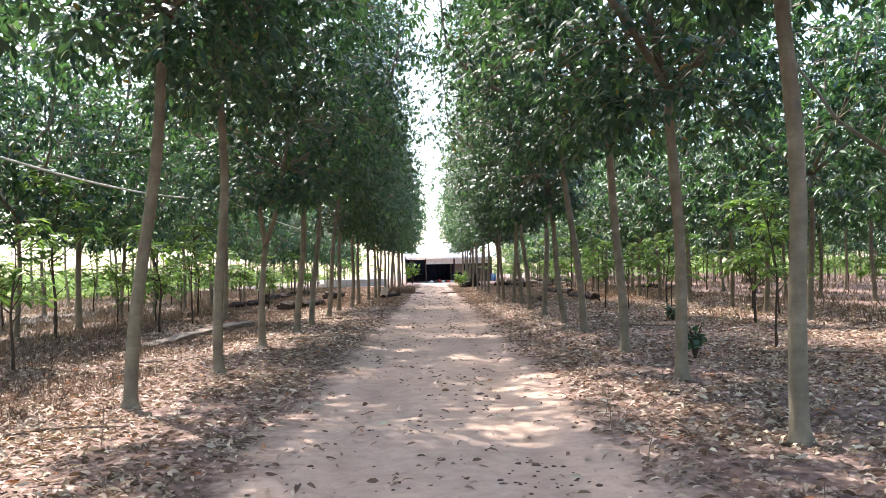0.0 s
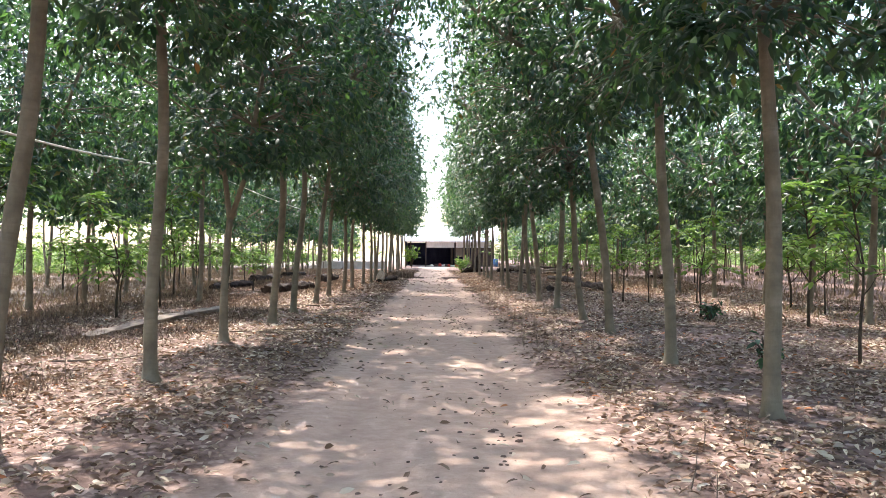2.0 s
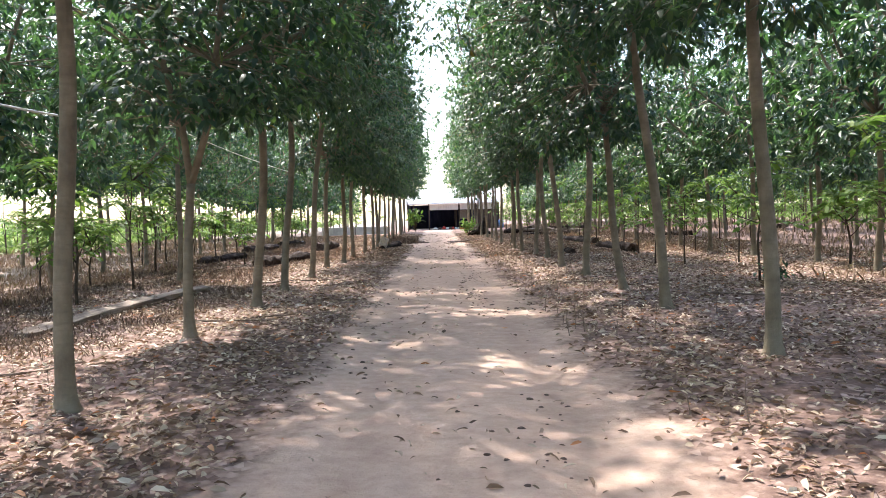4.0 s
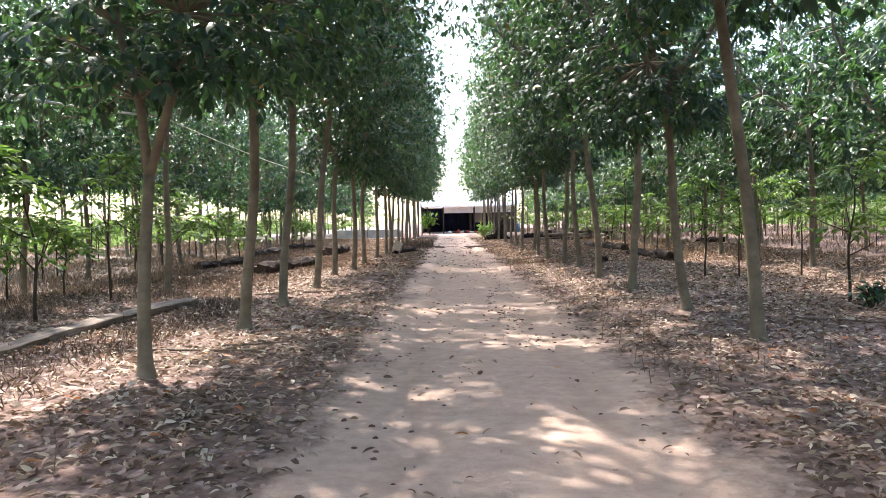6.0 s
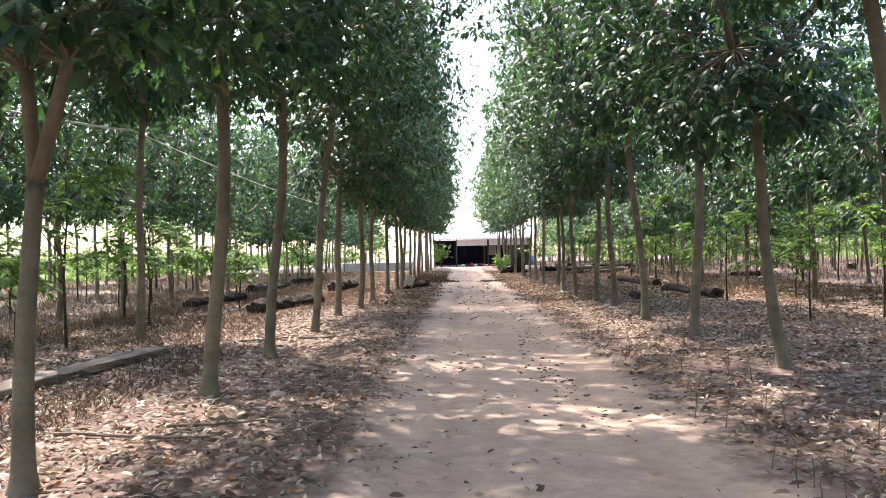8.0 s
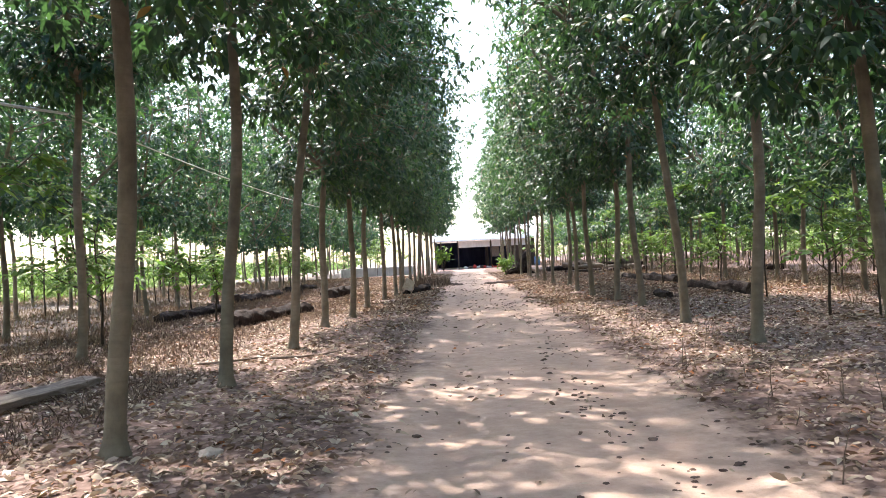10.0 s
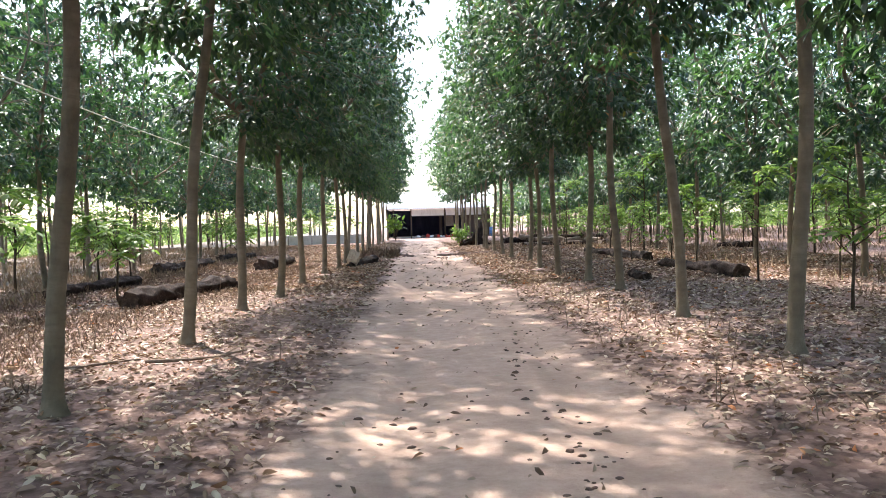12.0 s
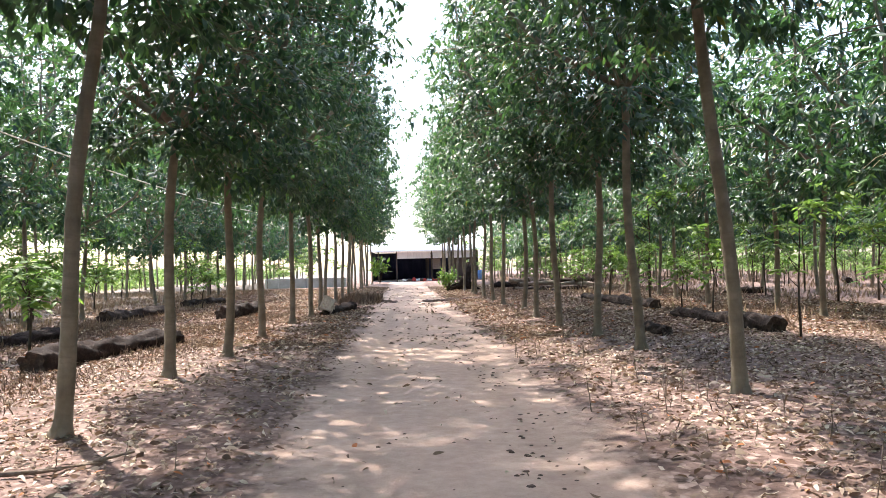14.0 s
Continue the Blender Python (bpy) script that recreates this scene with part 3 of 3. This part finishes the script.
make_log((6.15, 39.2), (6.45, 34.0), 0.13, 0.22, "thick dark rotting log with a hollow end on leaf litter", 1, hollow=True)
make_log((4.2, 35.3), (4.33, 34.0), 0.10, 0.13, "short dark log stump lying on leaf litter", 2)
make_log((6.6, 51.0), (6.75, 42.4), 0.14, 0.20, "long dark felled log on the plantation floor", 3)
make_log((12.6, 51.6), (13.9, 50.9), 0.15, 0.18, "dark short log lying between the back rows", 4)
make_log((26.0, 66.0), (22.8, 60.3), 0.16, 0.18, "pale brown log lying on dry grass", 5)
make_log((-6.05, 31.1), (-5.1, 35.2), 0.20, 0.17, "heavy grey-brown log lying in the shade beside the tree row", 6)
make_log((-8.5, 33.6), (-8.0, 37.1), 0.14, 0.16, "dark grey log half sunk in dry weeds", 7)
make_log((-8.8, 41.8), (-8.8, 47.5), 0.20, 0.17, "dark grey log lying among dry grass", 8)
make_log((-9.1, 50.8), (-8.6, 55.0), 0.18, 0.15, "weathered grey log among dry grass", 9)
make_log((-5.95, 42.8), (-5.55, 47.2), 0.25, 0.20, "thick dark log lying behind the tree row", 10)
make_log((-3.1, 43.0), (-2.35, 46.6), 0.11, 0.17, "split log with pale torn wood lying at the track's edge", 12, split=True)


def make_plank(a, b, width, thick, z0, z1):
    a, b = Vector(a), Vector(b)
    d = b - a
    bm = bmesh.new()
    bmesh.ops.create_cube(bm, size=1)
    bmesh.ops.subdivide_edges(bm, edges=[e for e in bm.edges if abs((e.verts[0].co - e.verts[1].co).y) > 0.5], cuts=26)
    rg = random.Random(3)
    for v in bm.verts:
        u = v.co.y + 0.5
        v.co = Vector((v.co.x * width * (1 + 0.05 * math.sin(u * 11)), v.co.y * d.length, v.co.z * thick + 0.05 * math.sin(u * 3.1) + z0 + (z1 - z0) * u + thick / 2))
        v.co += Vector((rg.uniform(-1, 1), rg.uniform(-1, 1), rg.uniform(-0.6, 0.6))) * 0.02
    bmesh.ops.bevel(bm, geom=[e for e in bm.edges if e.calc_face_angle(0) > 1.0], offset=0.008, segments=1, affect="EDGES")
    ob = part("plank", bm, M_PLANK)
    m = (a + b) / 2
    ob.location = (m.x, m.y, gz(m.x, m.y))
    ob.rotation_euler = (0, 0.12, math.atan2(d.y, d.x) - math.pi / 2)
    return tagged(ob, "long sun-bleached grey timber slab lying among dry weeds", "plank")


make_plank((-6.05, 17.0), (-5.45, 23.4), 0.24, 0.08, -0.03, 0.03)


def make_stone(x, y, r, seed):
    bm = bmesh.new()
    bmesh.ops.create_icosphere(bm, subdivisions=3, radius=1)
    for v in bm.verts:
        k = 1 + 0.35 * noise.noise(v.co * 1.4 + Vector((seed, 0, 0))) + 0.1 * noise.noise(v.co * 4)
        v.co = Vector((v.co.x * r * k * 1.2, v.co.y * r * k, v.co.z * r * k * 0.6))
    ob = part("stone", bm, M_STONE, smooth=True)
    ob.location = (x, y, gz(x, y) + r * 0.3)
    return tagged(ob, "pale rounded stone lying on dry leaves", "stone", "loose stones")


for k, (x, y, r) in enumerate(((-2.76, 19.45, 0.07),)):
    make_stone(x, y, r, 5 * k + 1)


# ---- cable on the trees ----
def cable(p, q, sag, r):
    p, q = Vector(p), Vector(q)
    s = Soup()
    pts = [p.lerp(q, k / 24) - Vector((0, 0, sag * 4 * (k / 24) * (1 - k / 24))) for k in range(25)]
    s.tube(pts, [r] * 25, 6)
    return s.make("cable", M_CABLE)


tagged(cable((-6.8, 25.85, 3.8), (-7.2, 5.0, 4.0), 0.62, 0.020), "pale thin cable slung between the tree trunks", "cable", "cables")
tagged(cable((-6.8, 25.95, 3.8), (-6.0, 50.0, 3.6), 0.25, 0.013), "pale thin cable slung between the tree trunks", "cable", "cables")


# ---- shed at the end of the track ----
def box(name, x0, x1, y0, y1, z0, z1, material, parent, label="", bev=0.01):
    bm = bmesh.new()
    bmesh.ops.create_cube(bm, size=1)
    for v in bm.verts:
        v.co = Vector((x0 + (v.co.x + 0.5) * (x1 - x0), y0 + (v.co.y + 0.5) * (y1 - y0), z0 + (v.co.z + 0.5) * (z1 - z0)))
    if bev:
        bmesh.ops.bevel(bm, geom=bm.edges[:], offset=bev, segments=1, affect="EDGES")
    return part(name, bm, material, parent, label)


def corrugated(name, x0, x1, ya, za, yb, zb, material, parent, pitch=0.19, amp=0.022):
    n = int((x1 - x0) / pitch * 4)
    vs, fs = [], []
    for i in range(n + 1):
        x = x0 + (x1 - x0) * i / n
        w = amp * math.sin(2 * math.pi * (x - x0) / pitch)
        vs += [(x, ya, za + w), (x, yb, zb + w), (x, ya, za + w - 0.006), (x, yb, zb + w - 0.006)]
    for i in range(n):
        a = i * 4
        fs += [(a, a + 4, a + 5, a + 1), (a + 2, a + 3, a + 7, a + 6)]
        fs += [(a, a + 2, a + 6, a + 4), (a + 1, a + 5, a + 7, a + 3)]
    return mesh_ob(name, vs, fs, material, parent)


def build_shed():
    s = new("shed")
    s.location = (0, 98, 0)
    x0, x1, dep, eave = -3.7, 6.9, 9.0, 2.95
    box("back_wall", x0 + 0.1, x1 - 0.1, dep - 0.12, dep, 0, eave, M_DARKWALL, s, "dark back wall")
    box("side_wall", x0, x0 + 0.1, 0.25, dep, 0, eave, M_DARKWALL, s)
    box("side_wall", x1 - 0.1, x1, 0.25, dep, 0, eave, M_BROWNWALL, s)
    box("front_wall", 4.15, x1 - 0.1, 0.25, 0.35, 0, 2.3, M_BROWNWALL, s, "brown boarded wall")
    box("partition", 1.9, 2.0, 1.0, dep - 0.12, 0, eave - 0.1, M_BROWNWALL, s)
    for x in (-3.0, -1.2, 2.25, 4.2, 6.6):
        box("post", x - 0.06, x + 0.06, 0.0, 0.12, -0.05, eave, M_POST, s)
    for a, b in ((-1.15, 2.15), (2.35, 4.1), (4.3, 6.5)):
        box("fascia_panel", a, b, 0.03, 0.07, eave - 0.72, eave - 0.06, M_FASCIA, s, "white painted sheet below the eave")
    box("hanging_sheet", 2.35, 3.15, 0.55, 0.57, 1.15, eave - 0.75, M_PLANK, s, "faded grey sheet hung in the opening")
    w = (x1 - x0 + 1.0) / 12
    for k in range(12):
        corrugated("roof_sheet", x0 - 0.5 + k * w, x0 - 0.5 + (k + 1) * w - 0.004, -0.7, eave + 0.02 + 0.004 * (k % 2), dep / 2, eave + 1.95 + 0.004 * (k % 2), M_ROOF, s)
        corrugated("roof_sheet", x0 - 0.5 + k * w, x0 - 0.5 + (k + 1) * w - 0.004, dep + 0.6, eave + 0.02 + 0.004 * (k % 2), dep / 2, eave + 1.95 + 0.004 * (k % 2), M_ROOF, s)
    box("floor_slab", x0 + 0.12, x1 - 0.12, 0.4, dep - 0.14, -0.05, 0.05, M_CONC, s)
    return tagged(s, "open timber shed with pale corrugated roof and dark interior", "shed")


build_shed()


def bundle(x, y, w, h, material, label, seed):
    bm = bmesh.new()
    bmesh.ops.create_icosphere(bm, subdivisions=3, radius=1)
    for v in bm.verts:
        k = 1 + 0.4 * noise.noise(v.co * 1.5 + Vector((seed, 0, 0)))
        v.co = Vector((v.co.x * w * k, v.co.y * w * 0.7 * k, max(v.co.z, -0.5) * h * k))
    ob = part("sack", bm, material, smooth=True)
    ob.location = (x, y, 0.5 * h + 0.02)
    return tagged(ob, label, "sack", "bundles before the shed")


brg = random.Random(23)
for k in range(17):
    what = brg.choice(("red", "red", "white", "dark"))
    mat, lab = {"red": (M_RED, "crumpled red cloth bundle in front of the shed"), "white": (M_WHITE, "crumpled white sack in front of the shed"),
                "dark": (M_BROWNWALL, "dark brown sack lying in front of the shed")}[what]
    bundle(-0.6 + 0.26 * k + brg.uniform(-0.1, 0.1), 97.4 + brg.uniform(-0.3, 0.9), brg.uniform(0.10, 0.24), brg.uniform(0.10, 0.24), mat, lab, k)


def drum(x, y):
    ob = new("plastic_drum")
    ob.location = (x, y, gz(x, y))
    s = Soup()
    s.tube([(0, 0, z) for z in (0, 0.04, 0.28, 0.30, 0.32, 0.58, 0.60, 0.62, 0.86, 0.9)], [0.27, 0.29, 0.29, 0.305, 0.29, 0.29, 0.305, 0.29, 0.29, 0.27], 24)
    s.make("body", M_BLUE, ob)
    s = Soup()
    s.tube([(0, 0, z) for z in (0.9, 0.93)], [0.275, 0.27], 24)
    s.make("lid", M_BLUE, ob)
    return tagged(ob, "blue plastic drum standing beside the shed", "drum")


drum(6.9, 96.2)


# ---- uprooted stump with a bush ----
def build_root(x, y):
    rg = random.Random(5)
    ob = new("uprooted_stump")
    ob.location = (x, y, gz(x, y))
    s = Soup()
    s.tube([(0.25, 0, 0.0), (0.3, 0, 0.45), (0.45, 0, 0.9), (0.72, 0.05, 1.45)], [0.42, 0.34, 0.24, 0.12], 12, wobble=0.5)
    s.make("stump", M_LOGBARK, ob)
    for k in range(11):
        a = rg.uniform(0, 6.28)
        ln = rg.uniform(0.6, 1.25)
        e = Vector((math.cos(a) * ln, math.sin(a) * ln * 0.7, 0.02))
        s = Soup()
        s.tube([Vector((0.2, 0, 0.35)), Vector((0.2, 0, 0.3)) * 0.5 + e * 0.5 + Vector((0, 0, rg.uniform(0.05, 0.25))), e], [0.16, 0.11, 0.04], 8, wobble=0.4)
        s.make("root", M_LOGBARK, ob)
    return tagged(ob, "dark uprooted tree stump with splayed roots beside the track", "stump")


build_root(2.6, 65.0)


def build_bush(x, y, w, h, seed, count, material, label, leaf=(0.14, 0.24)):
    npr = np.random.RandomState(seed)
    ob = new("bush")
    ob.location = (x, y, gz(x, y))
    tips = []
    for k in range(14):
        a, ln = npr.uniform(0, 6.28), npr.uniform(0.5, 1.0)
        tip = Vector((math.cos(a) * w * ln * 0.7, math.sin(a) * w * ln * 0.7, h * npr.uniform(0.55, 1.0)))
        stem = Soup()
        stem.tube([(0, 0, -0.02), tip * 0.5 + Vector((0, 0, 0.1)), tip], [0.02, 0.013, 0.006], 5)
        stem.make("stem", M_STEM, ob)
        tips.append(tuple(tip))
    tips = np.array(tips)
    C = tips[npr.randint(0, len(tips), count)] * npr.uniform(0.6, 1.0, (count, 1)) + npr.normal(size=(count, 3)) * 0.16 * w
    C[:, 2] = np.maximum(C[:, 2], 0.08)
    L = npr.uniform(*leaf, count)
    way = npr.normal(size=(count, 3)) + np.array((0, 0, -0.2))
    me = leaves_mesh("foliage", C, way, np.array((0, 0, 1.0)) + npr.normal(size=(count, 3)) * 0.4, L, L * 0.45, material)
    f = new("foliage", me)
    f.parent = ob
    return tagged(ob, label, "bush")


build_bush(1.9, 64.3, 0.75, 1.15, 8, 420, M_SAPLEAF, "leafy bright green bush growing beside the uprooted stump")
build_bush(5.5, 20.5, 0.40, 0.38, 10, 90, M_LEAF, "low dark green shrub at the foot of a sapling", (0.10, 0.18))
build_bush(3.45, 12.7, 0.22, 0.5, 11, 60, M_LEAF, "small dark green shoot growing in the litter", (0.10, 0.17))
build_bush(-2.6, 88.0, 0.9, 2.3, 9, 120, M_SAPLEAF, "broad-leaved green plant near the shed corner", (0.35, 0.6))


# ---- timber heap and pale slabs ----
def heap():
    rg = random.Random(9)
    for k in range(34):
        cx, cy = rg.uniform(5.9, 10.5), rg.uniform(61, 68)
        a = rg.uniform(-1.1, 1.1)
        ln = rg.uniform(1.0, 2.4)
        dx, dy = math.cos(a) * ln / 2, math.sin(a) * ln / 2
        make_log((cx - dx, cy - dy), (cx + dx, cy + dy), rg.uniform(0.07, 0.18), rg.uniform(0.07, 0.16), "pale weathered branch timber in a loose heap" if k % 3 == 0 else "dark branch timber lying in a loose heap", 30 + k, bark=M_PLANK if k % 3 == 0 else M_TWIG if k % 3 == 1 else None, lift=0.0 if k < 14 else rg.uniform(0.04, 0.45))


heap()


def slabs():
    ob = new("concrete_trough")
    ob.location = (-8.0, 80.0, gz(-8, 80))
    for k in range(6):
        box("wall_block", -3.0 + k * 1.0, -3.0 + k * 1.0 + 0.985, -0.1, 0.1, -0.05, 0.72, M_CONC, ob)
    box("end_wall", -3.0, -2.8, 0.11, 1.2, -0.05, 0.70, M_CONC, ob)
    box("end_wall", 2.8, 3.0, 0.11, 1.2, -0.05, 0.70, M_CONC, ob)
    box("rear_wall", -3.0, 3.0, 1.21, 1.4, -0.05, 0.72, M_CONC, ob)
    return tagged(ob, "low pale concrete trough among the trees near the shed", "trough")


slabs()


# ---- scattered small growth and litter ----
def height_many(xs, ys):
    return np.array([gz(a, b) for a, b in zip(xs, ys)])


def litter_field():
    npr = np.random.RandomState(4)
    n = 560000
    # denser towards the walked stretch, thin on the track
    y = 1.5 + 74 * npr.random_sample(n) ** 1.6
    x = npr.uniform(-13, 13, n)
    d = np.abs(x + 0.30)
    nz = np.array([noise.noise((a * 0.55, b * 0.55, 2.0)) + 0.5 * noise.noise((a * 2.1, b * 2.1, 7.0)) for a, b in zip(x, y)])
    edge = 1.27 + 0.42 * nz
    keep = np.clip((d - edge) / 0.55, np.where(y > 18, 0.025, 0.04), 1.0) * np.clip(0.72 + 0.8 * nz, 0.15, 1.0)
    keep *= np.where(x < -7.0, np.clip(1 + (x + 7.0) / 5.0, 0.15, 1), 1.0)
    ok = npr.random_sample(n) < keep
    x, y = x[ok], y[ok]
    for fine in (2, 1, 0):
        sel = (y < 15) if fine == 2 else (y >= 34) if fine == 0 else (y >= 15) & (y < 34)
        lx, ly = x[sel], y[sel]
        m = len(lx)
        z = height_many(lx, ly) + 0.006 + npr.random_sample(m) * 0.026
        a = npr.uniform(0, 6.283, m)
        way = np.stack((np.cos(a), np.sin(a), npr.normal(0, 0.20, m)), axis=1)
        up = np.array((0, 0, 1.0)) + npr.normal(size=(m, 3)) * 0.6
        L = npr.uniform(0.04, 0.115, m) * (1.3 if fine == 0 else 1.0)
        me = leaves_mesh("leaf_litter", np.stack((lx, ly, z), axis=1), way, up, L, L * npr.uniform(0.26, 0.46, m), M_LITTER, fine, 0.3)
        tagged(new("leaf_litter", me), "dry pinkish-brown fallen leaves strewn over the ground", "leaf litter", kind="stuff")


litter_field()


def blades(name, count, xlo, xhi, ylo, yhi, hlo, hhi, wid, material, label, category, seed, lean=0.35, thresh=-0.1):
    npr = np.random.RandomState(seed)
    x, y = npr.uniform(xlo, xhi, count), npr.uniform(ylo, yhi, count)
    nz = np.array([noise.noise((a * 0.4, b * 0.4, seed)) for a, b in zip(x, y)])
    ok = nz + npr.uniform(-0.25, 0.25, count) > thresh
    x, y = x[ok], y[ok]
    m = len(x)
    base = np.stack((x, y, height_many(x, y) - 0.01), axis=1)
    way = np.array((0, 0, 1.0)) + npr.normal(size=(m, 3)) * lean * np.array((1, 1, 0.2))
    up = npr.normal(size=(m, 3))
    L = npr.uniform(hlo, hhi, m)
    me = leaves_mesh(name, base, way, up, L, np.full(m, wid), material, False, 0.2)
    tagged(new(name, me), label, category, kind="stuff")


blades("dry_grass", 90000, -30, -8.2, 6, 75, 0.06, 0.25, 0.012, M_GRASS, "pale dry grass between the tree rows", "grass", 31, thresh=-0.15)
blades("dry_grass", 40000, 6.5, 42, 18, 125, 0.12, 0.38, 0.022, M_GRASS, "sparse dry grass under the back rows of trees", "grass", 32, thresh=0.02)
blades("dry_weeds", 60000, -9.5, -4.2, 6, 48, 0.04, 0.15, 0.009, M_WEED, "brown withered weeds in the leaf litter", "weeds", 33, thresh=-0.1, lean=0.6)


def dead_seedlings():
    rg = random.Random(17)
    s = Soup()
    for k in range(420):
        x = rg.choice((rg.uniform(1.0, 2.4), rg.uniform(1.0, 3.6), rg.uniform(-4.6, -2.0), rg.uniform(-5.5, -3.5)))
        y = rg.uniform(4, 40)
        if noise.noise((x * 0.7, y * 0.5, 9.1)) < 0.02:
            continue
        z, h = gz(x, y), rg.uniform(0.10, 0.38)
        top = Vector((x + rg.uniform(-0.06, 0.06), y + rg.uniform(-0.06, 0.06), z + h))
        s.tube([(x, y, z - 0.02), (Vector((x, y, z)) + top) / 2 + Vector((rg.uniform(-0.02, 0.02), 0, 0)), top], [0.005, 0.004, 0.002], 4, cap=False)
        for _ in range(rg.randint(1, 4)):
            q = Vector((x, y, z)).lerp(top, rg.uniform(0.35, 0.9))
            a = rg.uniform(0, 6.28)
            e = q + Vector((math.cos(a) * 0.08, math.sin(a) * 0.08, rg.uniform(0.01, 0.09)))
            s.tube([q, e], [0.003, 0.0015], 3, cap=False)
    tagged(s.make("dead_seedlings", M_TWIG), "thin dead seedling stalks standing in the litter", "seedlings", kind="stuff")


dead_seedlings()


def clods(name, spots, sizes, material, label, category, seed):
    """Many small broken lumps, one mesh."""
    rg = random.Random(seed)
    vs, fs = [], []
    for x, y in spots:
        r = rg.uniform(*sizes) * (1.6 if rg.random() < 0.12 else 1.0)
        z, b, k = gz(x, y), len(vs), rg.randint(5, 7)
        a0, el = rg.uniform(0, 6.28), rg.uniform(0.5, 1.0)
        for ring, h in ((1.0, -0.1), (0.75, 0.35)):
            for i in range(k):
                a = a0 + 6.28 * i / k
                q = r * ring * rg.uniform(0.7, 1.25)
                vs.append((x + math.cos(a) * q, y + math.sin(a) * q * el, z + r * h * rg.uniform(0.6, 1.2)))
        vs.append((x, y, z + r * 0.5))
        for i in range(k):
            j = (i + 1) % k
            fs += [(b + i, b + j, b + k + j, b + k + i), (b + k + i, b + k + j, b + 2 * k)]
    tagged(mesh_ob(name, vs, fs, material, smooth=False), label, category, kind="stuff")


def track_clods():
    rg = random.Random(41)
    spots = []
    while len(spots) < 900:
        y = 3 + 50 * rg.random() ** 1.4
        x = rg.gauss(0.35, 0.14) + 0.12 * math.sin(y * 0.5) if rg.random() < 0.45 else rg.uniform(-1.9, 1.5)
        if noise.noise((x * 0.9, y * 0.6, 5.5)) > -0.05:
            spots.append((x, y))
    clods("soil_clods", spots, (0.008, 0.028), M_CLOD, "small dark brown soil clods scattered on the track", "soil clods", 42)
    ridge = []
    for _ in range(420):
        ridge.append((rg.uniform(0.2, 2.5), rg.gauss(53.0, 0.35)) if rg.random() < 0.7 else (rg.uniform(-2.0, -0.9), rg.gauss(53.0, 0.5)))
    clods("debris_ridge", ridge, (0.04, 0.11), M_CLOD, "low ridge of soil and debris lying across the track", "debris", 43)


M_CLOD = rough_material("dark_clod", (0.07, 0.045, 0.037), (0.13, 0.085, 0.07), (0.21, 0.145, 0.12), (1, 1, 1), 9.0, 0.95)
track_clods()
blades("dry_weeds", 900, -3.2, -1.6, 50, 57, 0.10, 0.42, 0.02, M_WEED, "tuft of tall brown withered weeds at the track's edge", "weeds", 34, thresh=-0.3, lean=0.35)
blades("dry_weeds", 1500, 1.2, 4.5, 22, 60, 0.05, 0.17, 0.007, M_WEED, "thin withered weeds along the track's edge", "weeds", 35, thresh=0.08, lean=0.5)


def branch(x, y, ang, ln, r, seed):
    rg = random.Random(seed)
    s = Soup()
    d = Vector((math.cos(ang), math.sin(ang), 0))
    sd = Vector((-d.y, d.x, 0))
    pts = []
    for k in range(9):
        u = k / 8
        p = Vector((x, y, 0)) + d * ln * (u - 0.5) + sd * 0.12 * ln * math.sin(u * 4 + seed)
        p.z = gz(p.x, p.y) + r + 0.012
        pts.append(p)
    s.tube(pts, [r * (1.1 - 0.6 * k / 8) for k in range(9)], 7)
    for k in (3, 5, 6):
        e = pts[k] + d * 0.25 * ln * 0.5 + sd * rg.choice((-1, 1)) * 0.15 * ln + Vector((0, 0, 0.03))
        s.tube([pts[k], e], [r * 0.5, r * 0.25], 5)
    return tagged(s.make("fallen_branch", M_TWIG), "dead brown fallen branch lying on the litter", "branch", "fallen branches")


for k, (x, y, a, ln, r) in enumerate(((-3.6, 17.6, 0.1, 1.5, 0.018), (-2.9, 18.1, 0.5, 0.9, 0.014), (-3.2, 25.3, 0.5, 1.1, 0.02), (-4.2, 25.0, 0.3, 0.9, 0.02), (5.4, 13.0, -0.5, 1.6, 0.02), (-3.6, 8.3, 0.4, 1.0, 0.015),
                                      (2.4, 22.5, 0.3, 0.8, 0.012), (4.6, 19.0, -0.3, 1.4, 0.016), (-4.6, 14.2, 0.7, 1.2, 0.016))):
    branch(x, y, a, ln, r, k + 1)


def green_field(sign, x_near, n, seed, y_lo):
    npr = np.random.RandomState(seed)
    x, y = x_near + 55 * npr.random_sample(n) ** 1.5, npr.uniform(y_lo, 190, n)
    hh = np.array([0.9 + 0.7 * noise.noise((a * 0.3, b * 0.3, 3)) for a, b in zip(x, y)]) * np.clip((x - x_near) / 5, 0.25, 1.0)
    z = npr.random_sample(n) ** 0.6 * np.maximum(hh, 0.15) * 1.7
    way = npr.normal(size=(n, 3)) + np.array((0, 0, 0.3))
    L = npr.uniform(0.25, 0.55, n)
    me = leaves_mesh("field_crop", np.stack((sign * x, y, z), axis=1), way, np.array((0, 0, 1.0)) + npr.normal(size=(n, 3)) * 0.5, L, L * 0.45, M_FIELD, False, 0.1)
    tagged(new("field_crop", me), "bright green leafy crop in the open field", "crop", kind="stuff")


green_field(-1, 24, 60000, 6, 5)
green_field(1, 44, 45000, 7, 20)
